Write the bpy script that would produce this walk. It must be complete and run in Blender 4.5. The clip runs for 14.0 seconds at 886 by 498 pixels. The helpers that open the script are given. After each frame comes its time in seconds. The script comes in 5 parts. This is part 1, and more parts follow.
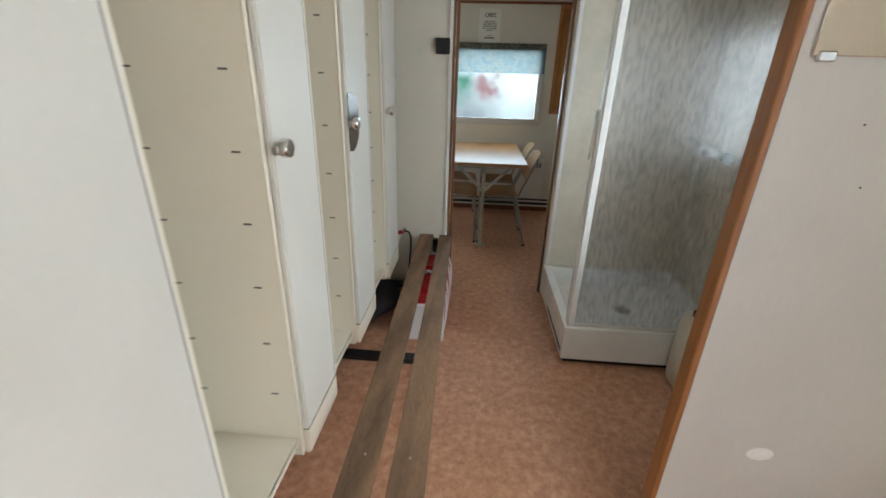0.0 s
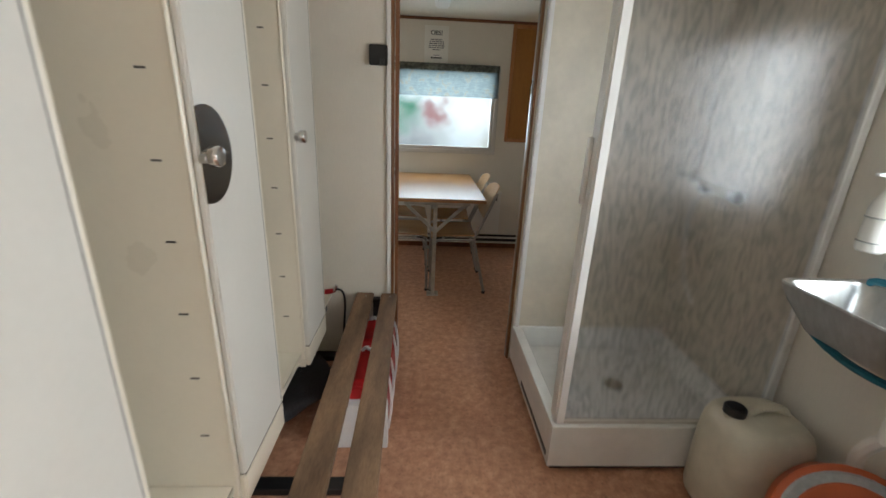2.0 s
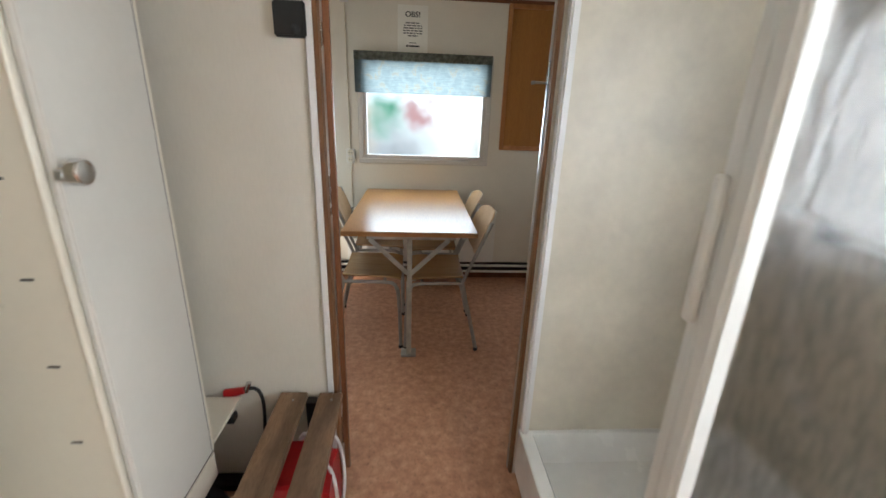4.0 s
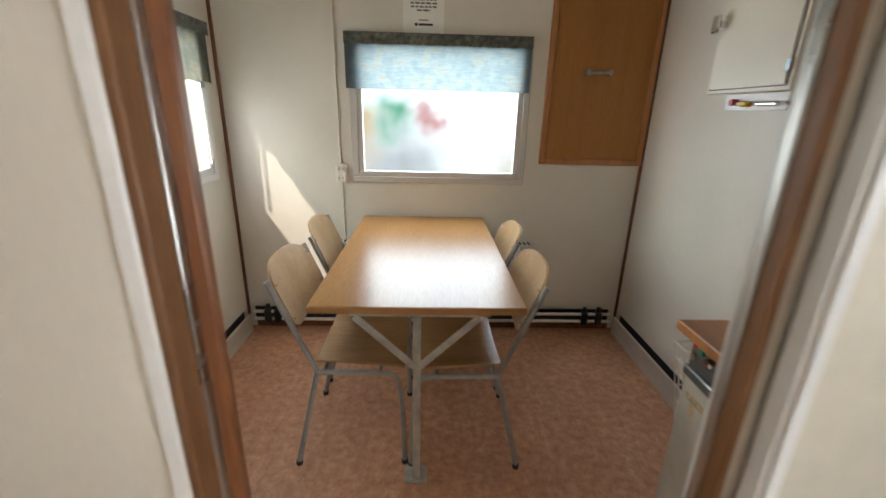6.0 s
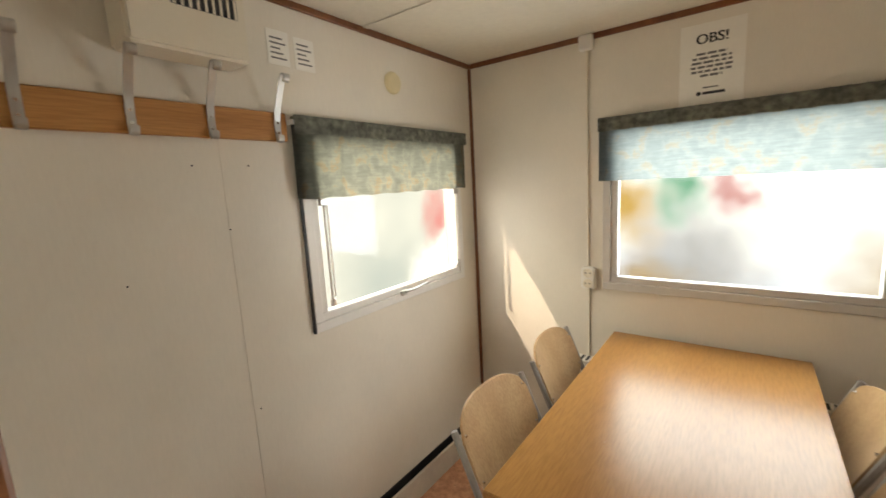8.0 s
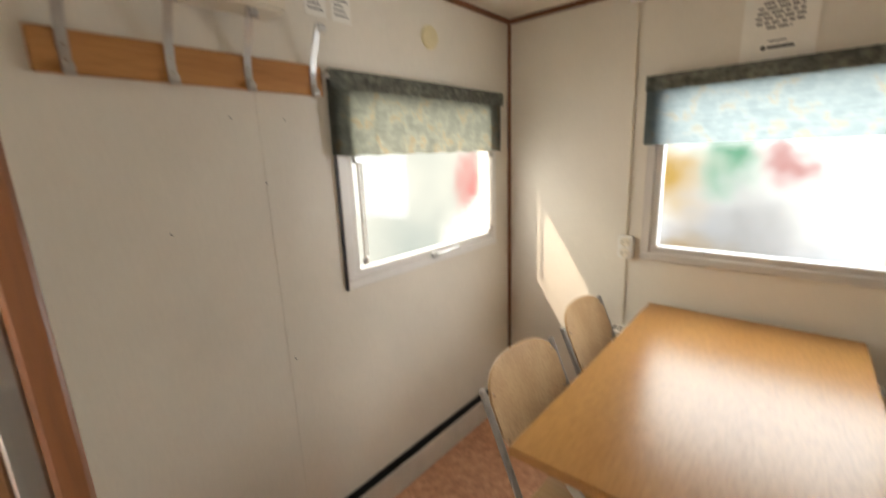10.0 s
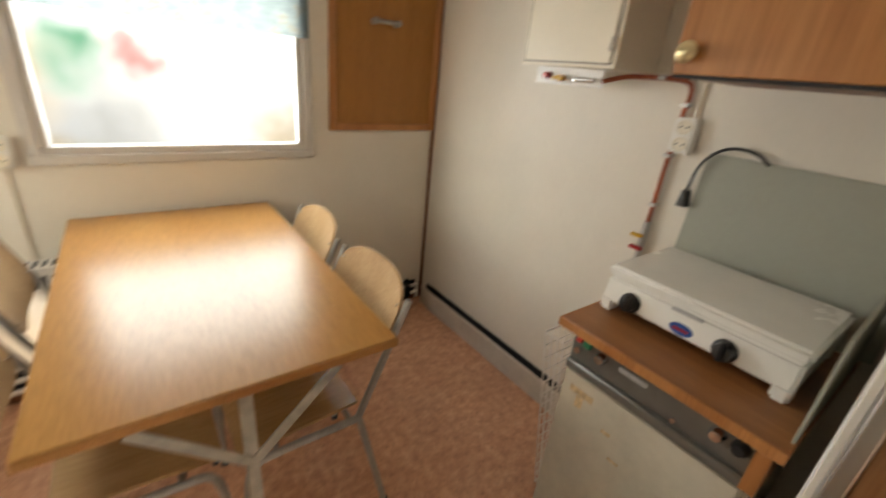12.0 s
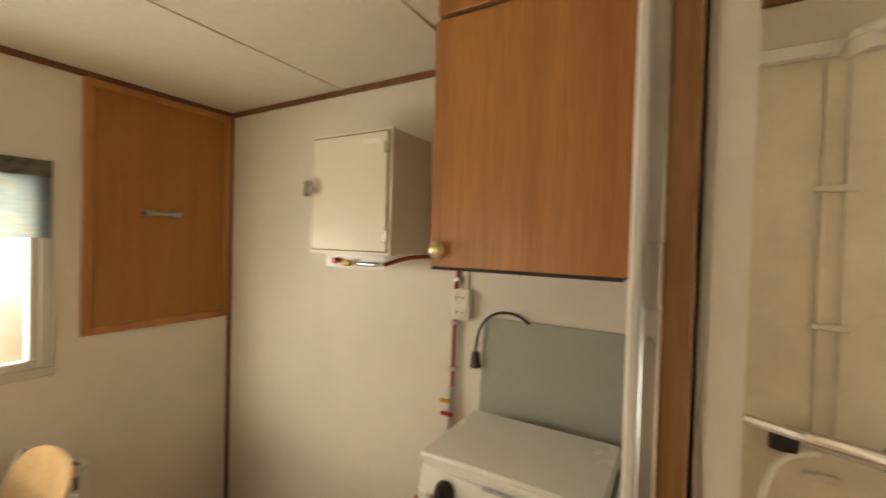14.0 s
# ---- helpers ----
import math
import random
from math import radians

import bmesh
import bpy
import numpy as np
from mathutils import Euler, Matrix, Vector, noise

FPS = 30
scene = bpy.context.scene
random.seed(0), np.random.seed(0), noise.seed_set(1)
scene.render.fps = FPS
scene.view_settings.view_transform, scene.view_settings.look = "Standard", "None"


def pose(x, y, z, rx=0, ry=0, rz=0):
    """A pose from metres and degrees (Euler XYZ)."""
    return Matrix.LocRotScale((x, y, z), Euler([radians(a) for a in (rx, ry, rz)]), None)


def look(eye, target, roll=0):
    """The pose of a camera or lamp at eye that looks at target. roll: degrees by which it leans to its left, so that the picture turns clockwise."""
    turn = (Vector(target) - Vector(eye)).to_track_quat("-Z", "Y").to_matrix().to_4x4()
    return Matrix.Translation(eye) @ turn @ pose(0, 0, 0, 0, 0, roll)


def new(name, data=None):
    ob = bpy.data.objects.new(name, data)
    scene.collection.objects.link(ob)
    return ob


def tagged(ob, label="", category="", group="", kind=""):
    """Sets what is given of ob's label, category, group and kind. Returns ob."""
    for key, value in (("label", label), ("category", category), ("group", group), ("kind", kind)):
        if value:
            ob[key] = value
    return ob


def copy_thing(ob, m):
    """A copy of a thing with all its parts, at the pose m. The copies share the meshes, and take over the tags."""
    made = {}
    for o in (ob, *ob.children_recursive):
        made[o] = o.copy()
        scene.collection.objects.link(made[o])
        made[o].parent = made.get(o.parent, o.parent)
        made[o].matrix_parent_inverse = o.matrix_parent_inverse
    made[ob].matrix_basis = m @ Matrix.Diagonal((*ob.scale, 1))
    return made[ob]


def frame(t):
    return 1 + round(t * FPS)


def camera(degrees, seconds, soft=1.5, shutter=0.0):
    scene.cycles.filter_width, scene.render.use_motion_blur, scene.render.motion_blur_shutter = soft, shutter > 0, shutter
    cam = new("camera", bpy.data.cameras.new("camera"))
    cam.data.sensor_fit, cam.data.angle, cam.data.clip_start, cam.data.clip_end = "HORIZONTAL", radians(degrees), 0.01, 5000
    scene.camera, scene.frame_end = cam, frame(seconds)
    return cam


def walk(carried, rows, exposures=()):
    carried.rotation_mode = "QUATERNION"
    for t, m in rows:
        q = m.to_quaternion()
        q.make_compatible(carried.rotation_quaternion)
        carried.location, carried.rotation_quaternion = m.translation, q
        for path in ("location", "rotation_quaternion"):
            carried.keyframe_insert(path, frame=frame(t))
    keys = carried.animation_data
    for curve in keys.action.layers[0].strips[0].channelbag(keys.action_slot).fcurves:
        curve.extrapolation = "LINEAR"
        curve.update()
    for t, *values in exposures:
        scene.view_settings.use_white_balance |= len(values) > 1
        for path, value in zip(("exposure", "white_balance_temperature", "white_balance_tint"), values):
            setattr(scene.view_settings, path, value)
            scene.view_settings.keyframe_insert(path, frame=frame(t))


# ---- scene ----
cam = camera(94.0, 14.0, shutter=0.5)
PATH = [
    (0, (0.125, 0.078, 1.365), (-0.004, 1.922, 0.602), 1.7),
    (0.5, (0.156, 0.228, 1.349), (0.074, 2.088, 0.618), 1.7),
    (1, (0.205, 0.343, 1.324), (0.158, 2.218, 0.631), 1.7),
    (1.5, (0.176, 0.492, 1.313), (0.21, 2.38, 0.655), 2.3),
    (2, (0.126, 0.677, 1.322), (0.224, 2.569, 0.681), 2.5),
    (2.5, (0.143, 0.843, 1.322), (0.283, 2.736, 0.691), 2.7),
    (3, (0.214, 1.054, 1.327), (0.346, 2.953, 0.713), 2.1),
    (3.2, (0.241, 1.129, 1.321), (0.376, 3.024, 0.695), 2.1),
    (5.3, (0.236, 1.993, 1.333), (0.352, 3.883, 0.689), 1.7),
    (5.5, (0.237, 2.066, 1.322), (0.348, 3.955, 0.674), 1.6),
    (6, (0.243, 2.285, 1.321), (0.311, 4.183, 0.693), 1.5),
    (6.5, (0.227, 2.475, 1.315), (0.175, 4.382, 0.713), 1.2),
    (7, (0.246, 2.587, 1.361), (-0.186, 4.463, 0.82), -1.5),
    (7.5, (0.299, 2.695, 1.398), (-0.568, 4.458, 1.02), -3.3),
    (7.7, (0.338, 2.712, 1.46), (-0.73, 4.372, 1.137), -4.1),
    (9.8, (0.338, 2.724, 1.459), (-1.029, 4.141, 1.11), -2.2),
    (10, (0.322, 2.718, 1.426), (-0.959, 4.187, 0.978), -2.2),
    (10.5, (0.242, 2.711, 1.369), (-0.598, 4.356, 0.601), -1.3),
    (11, (0.128, 2.707, 1.324), (-0.041, 4.438, 0.338), 1.7),
    (11.5, (0.083, 2.717, 1.333), (0.64, 4.358, 0.334), 5.3),
    (11.7, (0.085, 2.719, 1.334), (0.903, 4.291, 0.406), 5.9),
    (12, (0.1, 2.728, 1.349), (1.233, 4.181, 0.571), 5.8),
    (12.5, (0.125, 2.741, 1.391), (1.53, 4.082, 0.912), 4.1),
    (12.7, (0.122, 2.738, 1.413), (1.58, 4.059, 1.049), 3.6),
    (13, (0.125, 2.734, 1.439), (1.614, 4.05, 1.214), 2.9),
    (13.5, (0.121, 2.727, 1.448), (1.683, 3.973, 1.363), 2.5),
    (14, (0.203, 2.688, 1.461), (1.928, 3.699, 1.419), 1.6),
]
walk(cam, [(t, look(eye, target, roll)) for t, eye, target, roll in PATH],
     exposures=[(0, 0.8, 6000, 5), (1.5, 0.7, 6350, 8), (3, 1.0, 6350, 10), (5.5, 1.35, 6200, 11), (6.0, 1.35, 6600, 11), (6.5, 1.3, 8200, 14), (7.5, 1.35, 8100, 15), (10, 1.42, 7600, 17), (11.5, 1.5, 8300, 19), (12, 1.65, 8000, 15), (13, 1.7, 9200, 18), (14, 1.65, 10200, 16)])

# ---- world, sun, exposure ----
SUN_DIR = Vector((1.0, 1.2, -1.6)).normalized()
world = bpy.data.worlds.new("world")
scene.world = world
world.use_nodes = True
wn = world.node_tree.nodes
sky = wn.new("ShaderNodeTexSky")
sky.sky_type = "NISHITA"
sky.sun_disc = False
sky.sun_elevation = math.asin(-SUN_DIR.z)
sky.sun_rotation = math.atan2(-SUN_DIR.x, -SUN_DIR.y)
wn["Background"].inputs["Strength"].default_value = 0.15
world.node_tree.links.new(sky.outputs["Color"], wn["Background"].inputs["Color"])
sun = new("sun", bpy.data.lights.new("sun", "SUN"))
sun.data.energy, sun.data.angle, sun.data.color = 1.5, radians(1.6), (1.0, 0.93, 0.8)
sun.matrix_world = look((-4, -6, 7), Vector((-4, -6, 7)) + SUN_DIR)


def window_light(name, m, width, height, watts, color):
    """The sky's light in a window's opening."""
    lamp = new(name, bpy.data.lights.new(name, "AREA"))
    lamp.data.shape, lamp.data.size, lamp.data.size_y = "RECTANGLE", width, height
    lamp.data.energy, lamp.data.color = watts, color
    lamp.matrix_world = m


window_light("sky_north", look((0.293, 4.74, 1.31), (0.293, 0, 1.31)), 0.85, 0.64, 6.3, (0.78, 0.89, 1.0))
window_light("sky_west", look((-0.955, 4.05, 1.325), (4, 4.05, 1.325)), 0.84, 0.62, 2.0, (0.95, 0.97, 1.0))
window_light("sky_east", look((1.53, 1.36, 1.31), (-4, 1.36, 1.31)), 0.64, 0.62, 6.5, (0.9, 0.95, 1.0))
window_light("sky_entrance", look((1.53, -0.73, 1.0), (-4, -0.73, 1.0)), 0.8, 1.9, 8.5, (0.92, 0.96, 1.0))

# ---- plan, in metres ----
XL, XR, YB, YE, ZC = -0.89, 1.465, 4.675, -1.25, 2.067
PN, PF = 2.682, 2.722            # partition with the doorway
DL, DR = -0.022, 0.612           # doorway sides
QN, QF, QX = 0.885, 0.925, 0.65  # short partition by the wash place


# ---- materials ----
def base(name, rough=0.5, metal=0.0):
    m = bpy.data.materials.new(name)
    m.use_nodes = True
    n, l = m.node_tree.nodes, m.node_tree.links
    b = n["Principled BSDF"]
    b.inputs["Roughness"].default_value, b.inputs["Metallic"].default_value = rough, metal
    return m, n, l, b


def rgba(c, k=1.0):
    return (min(1, c[0] * k), min(1, c[1] * k), min(1, c[2] * k), 1)


def tex(n, l, scale, stretch=(1, 1, 1), detail=4.0, rough=0.55):
    co = n.new("ShaderNodeTexCoord")
    mp = n.new("ShaderNodeMapping")
    mp.inputs["Scale"].default_value = stretch
    l.new(co.outputs["Object"], mp.inputs["Vector"])
    t = n.new("ShaderNodeTexNoise")
    t.inputs["Scale"].default_value, t.inputs["Detail"].default_value, t.inputs["Roughness"].default_value = scale, detail, rough
    l.new(mp.outputs["Vector"], t.inputs["Vector"])
    return t


def ramp(n, l, src, stops):
    r = n.new("ShaderNodeValToRGB")
    e = r.color_ramp.elements
    while len(e) < len(stops):
        e.new(0.5)
    for k, (p, c) in zip(e, stops):
        k.position, k.color = p, c
    l.new(src, r.inputs["Fac"])
    return r


def mixed(n, l, a, b, fac=0.5, mode="MULTIPLY"):
    x = n.new("ShaderNodeMix")
    x.data_type, x.blend_type = "RGBA", mode
    x.inputs["Factor"].default_value = fac
    l.new(a, x.inputs["A"])
    l.new(b, x.inputs["B"])
    return x.outputs["Result"]


def bumped(n, l, b, src, strength, dist=0.002):
    u = n.new("ShaderNodeBump")
    u.inputs["Strength"].default_value, u.inputs["Distance"].default_value = strength, dist
    l.new(src, u.inputs["Height"])
    l.new(u.outputs["Normal"], b.inputs["Normal"])


def surface(name, color, rough=0.5, metal=0.0, fine=60.0, stretch=(1, 1, 1), var=0.12, coarse=2.5, stain=0.12, bump=0.15, gloss_var=0.1):
    """A plain material with grain at one scale and stains at another."""
    m, n, l, b = base(name, rough, metal)
    f, c = tex(n, l, fine, stretch), tex(n, l, coarse, (1, 1, 1), 5.0)
    rf = ramp(n, l, f.outputs["Fac"], [(0.3, rgba(color, 1 - var)), (0.7, rgba(color, 1 + var))])
    rc = ramp(n, l, c.outputs["Fac"], [(0.32, rgba((1, 1, 1), 1 - stain)), (0.62, (1, 1, 1, 1))])
    l.new(mixed(n, l, rf.outputs["Color"], rc.outputs["Color"], 1.0), b.inputs["Base Color"])
    rr = ramp(n, l, c.outputs["Fac"], [(0.3, rgba((1, 1, 1), max(0, rough - gloss_var))), (0.7, rgba((1, 1, 1), rough + gloss_var))])
    l.new(rr.outputs["Color"], b.inputs["Roughness"])
    if bump:
        bumped(n, l, b, f.outputs["Fac"], bump)
    return m


def wood(name, dark, light, rough=0.4, axis=2, scale=9.0, squeeze=0.06, coat=0.0):
    """Wood grain along one axis."""
    m, n, l, b = base(name, rough)
    st = [1.0, 1.0, 1.0]
    st[axis] = squeeze
    g, fine = tex(n, l, scale, st, 6.0, 0.6), tex(n, l, scale * 22, [k if k < 1 else 1 for k in st], 3.0)
    r = ramp(n, l, g.outputs["Fac"], [(0.33, rgba(dark)), (0.5, rgba([(p + q) / 2 for p, q in zip(dark, light)])), (0.68, rgba(light))])
    r2 = ramp(n, l, fine.outputs["Fac"], [(0.35, (0.78, 0.74, 0.7, 1)), (0.6, (1, 1, 1, 1))])
    l.new(mixed(n, l, r.outputs["Color"], r2.outputs["Color"], 0.8), b.inputs["Base Color"])
    bumped(n, l, b, fine.outputs["Fac"], 0.12, 0.001)
    b.inputs["Coat Weight"].default_value = coat
    b.inputs["Coat Roughness"].default_value = 0.25
    return m


WALL = surface("wall_vinyl", (0.75, 0.70, 0.61), 0.48, fine=160, stretch=(1, 1, 0.2), var=0.02, coarse=1.9, stain=0.10, bump=0.05)
GREYWALL = surface("grey_laminate", (0.60, 0.59, 0.57), 0.45, fine=160, stretch=(1, 1, 0.2), var=0.02, coarse=1.9, stain=0.10, bump=0.05)
CEIL = surface("ceiling_board", (0.76, 0.72, 0.62), 0.6, fine=40, var=0.03, coarse=1.3, stain=0.08, bump=0.03)
TRIM = wood("brown_trim", (0.15, 0.052, 0.02), (0.25, 0.095, 0.036), 0.42)
JAMB = wood("worn_jamb", (0.16, 0.07, 0.026), (0.32, 0.16, 0.07), 0.45, scale=14)
EDGE_DARK = wood("red_brown_casing", (0.15, 0.052, 0.02), (0.24, 0.095, 0.035), 0.4)
EDGE = wood("orange_edge", (0.27, 0.105, 0.03), (0.40, 0.175, 0.06), 0.42)
WHITE = surface("white_paint", (0.78, 0.77, 0.74), 0.35, fine=30, var=0.02, stain=0.07, bump=0.03)
PLASTIC = surface("white_plastic", (0.78, 0.76, 0.71), 0.35, fine=30, var=0.015, stain=0.05, bump=0)
CREAM = surface("cream_enamel", (0.76, 0.70, 0.58), 0.36, fine=70, var=0.012, coarse=2.0, stain=0.07, bump=0.02)
DOORC = surface("locker_door_enamel", (0.66, 0.635, 0.58), 0.36, fine=70, var=0.012, coarse=2.0, stain=0.08, bump=0.02)
STEEL = surface("brushed_steel", (0.55, 0.55, 0.54), 0.32, 1.0, fine=50, stretch=(1, 1, 0.05), var=0.1, bump=0.04)
# polished steel with the dark reflection put into its base colour
PLATE = surface("plate_dark_reflection", (0.20, 0.19, 0.175), 0.2, 1.0, fine=30, var=0.05, stain=0.15, bump=0, gloss_var=0.05)
CHROME = surface("chrome", (0.7, 0.7, 0.7), 0.14, 1.0, fine=30, var=0.04, stain=0.1, bump=0, gloss_var=0.05)
TUBE = surface("grey_painted_tube", (0.36, 0.35, 0.33), 0.4, 0.35, fine=40, var=0.1, coarse=9, stain=0.25, bump=0.05)
TABLEG = surface("worn_leg_paint", (0.52, 0.5, 0.44), 0.45, 0.1, fine=30, var=0.1, coarse=14, stain=0.4, bump=0.1)
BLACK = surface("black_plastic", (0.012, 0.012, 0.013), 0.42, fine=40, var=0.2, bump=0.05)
RUBBER = surface("dark_fabric", (0.03, 0.032, 0.036), 0.75, fine=120, var=0.3, bump=0.3)
DUCT = surface("grey_duct", (0.64, 0.60, 0.53), 0.42, 0.2, fine=30, var=0.04, coarse=4, stain=0.2, bump=0.03)
PINE = wood("pine_rail", (0.40, 0.17, 0.05), (0.56, 0.27, 0.09), 0.45, axis=1)
BENCH = wood("bench_board", (0.10, 0.056, 0.03), (0.30, 0.18, 0.10), 0.6, axis=1, scale=11, squeeze=0.22)
BEECH = wood("beech_laminate", (0.36, 0.165, 0.045), (0.43, 0.215, 0.065), 0.28, axis=1, scale=7, squeeze=0.1)
BEECH.node_tree.nodes["Principled BSDF"].inputs["Specular IOR Level"].default_value = 0.34
BEECH_EDGE = wood("beech_edge", (0.36, 0.16, 0.05), (0.45, 0.22, 0.075), 0.4, axis=1)
PLY = wood("chair_plywood", (0.45, 0.28, 0.14), (0.56, 0.38, 0.21), 0.32, axis=2, scale=9)
SEATPLY = wood("seat_plywood", (0.36, 0.21, 0.09), (0.50, 0.31, 0.15), 0.25, axis=0, scale=9, coat=0.3)
TEAK = wood("teak_veneer", (0.36, 0.135, 0.042), (0.55, 0.25, 0.09), 0.36, axis=2, scale=10, squeeze=0.04)
TEAK_TOP = wood("teak_laminate", (0.24, 0.085, 0.028), (0.38, 0.16, 0.055), 0.38, axis=1, scale=13, squeeze=0.05)
HATCH = wood("hatch_panel", (0.36, 0.145, 0.026), (0.41, 0.175, 0.036), 0.5, axis=2, scale=20)
COPPER = surface("copper_pipe", (0.38, 0.10, 0.05), 0.4, 0.6, fine=40, var=0.15, stain=0.2)
BRASS = surface("pale_brass", (0.70, 0.58, 0.34), 0.3, 0.7, fine=40, var=0.1)
YELLOW = surface("yellow_handle", (0.62, 0.34, 0.02), 0.4)
RED = surface("red_plastic", (0.42, 0.01, 0.012), 0.42, fine=40, var=0.1, bump=0.08)
GREEN = surface("green_plastic", (0.02, 0.22, 0.10), 0.4)
BLUE = surface("blue_print", (0.02, 0.09, 0.32), 0.45)
TEAL = surface("teal_hose", (0.01, 0.14, 0.20), 0.35)
ORANGE = surface("orange_plastic", (0.62, 0.13, 0.04), 0.42, fine=30, var=0.05, stain=0.2)
GREYBAND = surface("grey_band", (0.45, 0.46, 0.46), 0.45)
CAN = surface("milky_plastic", (0.62, 0.57, 0.45), 0.4, fine=20, var=0.04, coarse=7, stain=0.16, bump=0.05)
SPLASH = surface("grey_green_board", (0.36, 0.37, 0.31), 0.55, fine=60, var=0.02, stain=0.06, bump=0.02)
FRIDGE = surface("fridge_enamel", (0.55, 0.51, 0.42), 0.4, fine=40, var=0.03, coarse=5, stain=0.2, bump=0.02)
VENT = surface("yellowed_plastic", (0.70, 0.61, 0.38), 0.45, fine=30, var=0.02, stain=0.06, bump=0)
TAPE = surface("tape_residue", (0.58, 0.42, 0.24), 0.6, fine=90, var=0.3, coarse=30, stain=0.3)
PANEL = surface("control_panel", (0.17, 0.165, 0.15), 0.38, 0.5, fine=30, var=0.08)
STOVE = surface("stove_enamel", (0.86, 0.85, 0.81), 0.25, fine=20, var=0.015, stain=0.04, bump=0, gloss_var=0.05)
PAPER = surface("paper", (0.82, 0.80, 0.74), 0.7, fine=40, var=0.02, stain=0.03, bump=0.02)
SLOT = surface("slot_shadow", (0.10, 0.09, 0.075), 0.6, bump=0)
INK = surface("ink", (0.03, 0.03, 0.03), 0.7, bump=0)
GREYINK = surface("grey_ink", (0.16, 0.16, 0.16), 0.7, bump=0)
SHOWER = surface("shower_panel", (0.70, 0.64, 0.52), 0.4, fine=30, var=0.03, coarse=3, stain=0.2, bump=0.02)
TRAY = surface("tray_acrylic", (0.80, 0.79, 0.75), 0.22, fine=20, var=0.01, coarse=5, stain=0.1, bump=0, gloss_var=0.06)
ASPHALT = surface("yard_ground", (0.16, 0.15, 0.14), 0.8, fine=30, var=0.2)
FOAM = surface("white_foam", (0.80, 0.80, 0.80), 0.7, fine=160, var=0.05, bump=0.2)


def vinyl_floor():
    m, n, l, b = base("vinyl_floor", 0.42)
    a, c, d = tex(n, l, 26, (1, 1, 1), 8.0, 0.7), tex(n, l, 3.0, (1, 1, 1), 4.0), tex(n, l, 70, (1, 1, 1), 3.0)
    ra = ramp(n, l, a.outputs["Fac"], [(0.34, (0.46, 0.225, 0.13, 1)), (0.5, (0.61, 0.32, 0.19, 1)), (0.66, (0.74, 0.43, 0.27, 1))])
    rc = ramp(n, l, c.outputs["Fac"], [(0.3, (0.84, 0.8, 0.78, 1)), (0.65, (1, 1, 1, 1))])
    rd = ramp(n, l, d.outputs["Fac"], [(0.30, (0.5, 0.44, 0.4, 1)), (0.41, (1, 1, 1, 1))])
    x = mixed(n, l, ra.outputs["Color"], rc.outputs["Color"], 1.0)
    l.new(mixed(n, l, x, rd.outputs["Color"], 0.6), b.inputs["Base Color"])
    rr = ramp(n, l, c.outputs["Fac"], [(0.3, (0.34, 0.34, 0.34, 1)), (0.7, (0.52, 0.52, 0.52, 1))])
    l.new(rr.outputs["Color"], b.inputs["Roughness"])
    bumped(n, l, b, d.outputs["Fac"], 0.06)
    return m


def pane_glass():
    """Clear window glass that lets daylight straight through."""
    m, n, l, b = base("window_glass")
    n.remove(b)
    tr, gl, mx = n.new("ShaderNodeBsdfTransparent"), n.new("ShaderNodeBsdfGlossy"), n.new("ShaderNodeMixShader")
    tr.inputs["Color"].default_value = (0.95, 0.97, 0.96, 1)
    gl.inputs["Roughness"].default_value = 0.08
    mx.inputs["Fac"].default_value = 0.02
    l.new(tr.outputs["BSDF"], mx.inputs[1])
    l.new(gl.outputs["BSDF"], mx.inputs[2])
    l.new(mx.outputs["Shader"], n["Material Output"].inputs["Surface"])
    return m


def rain_glass():
    """Shower glass: satin inside, vertical ripples that catch the light on its face."""
    m, n, l, b = base("rain_glass")
    n.remove(b)
    t = tex(n, l, 70, (1, 1, 0.32), 2.0, 0.5)
    rf, gl, mx, bp = n.new("ShaderNodeBsdfRefraction"), n.new("ShaderNodeBsdfGlossy"), n.new("ShaderNodeMixShader"), n.new("ShaderNodeBump")
    # ripple shading also painted into the tint, as darker and lighter streaks
    c = ramp(n, l, t.outputs["Fac"], [(0.36, (0.84, 0.85, 0.87, 1)), (0.56, (0.94, 0.94, 0.96, 1))])
    l.new(c.outputs["Color"], rf.inputs["Color"])
    rf.inputs["Roughness"].default_value = 0.27
    rf.inputs["IOR"].default_value = 1.12
    gl.inputs["Roughness"].default_value = 0.2
    bp.inputs["Strength"].default_value, bp.inputs["Distance"].default_value = 1.0, 0.003
    l.new(t.outputs["Fac"], bp.inputs["Height"])
    l.new(bp.outputs["Normal"], gl.inputs["Normal"])
    mx.inputs["Fac"].default_value = 0.03
    l.new(rf.outputs["BSDF"], mx.inputs[1])
    l.new(gl.outputs["BSDF"], mx.inputs[2])
    l.new(mx.outputs["Shader"], n["Material Output"].inputs["Surface"])
    return m


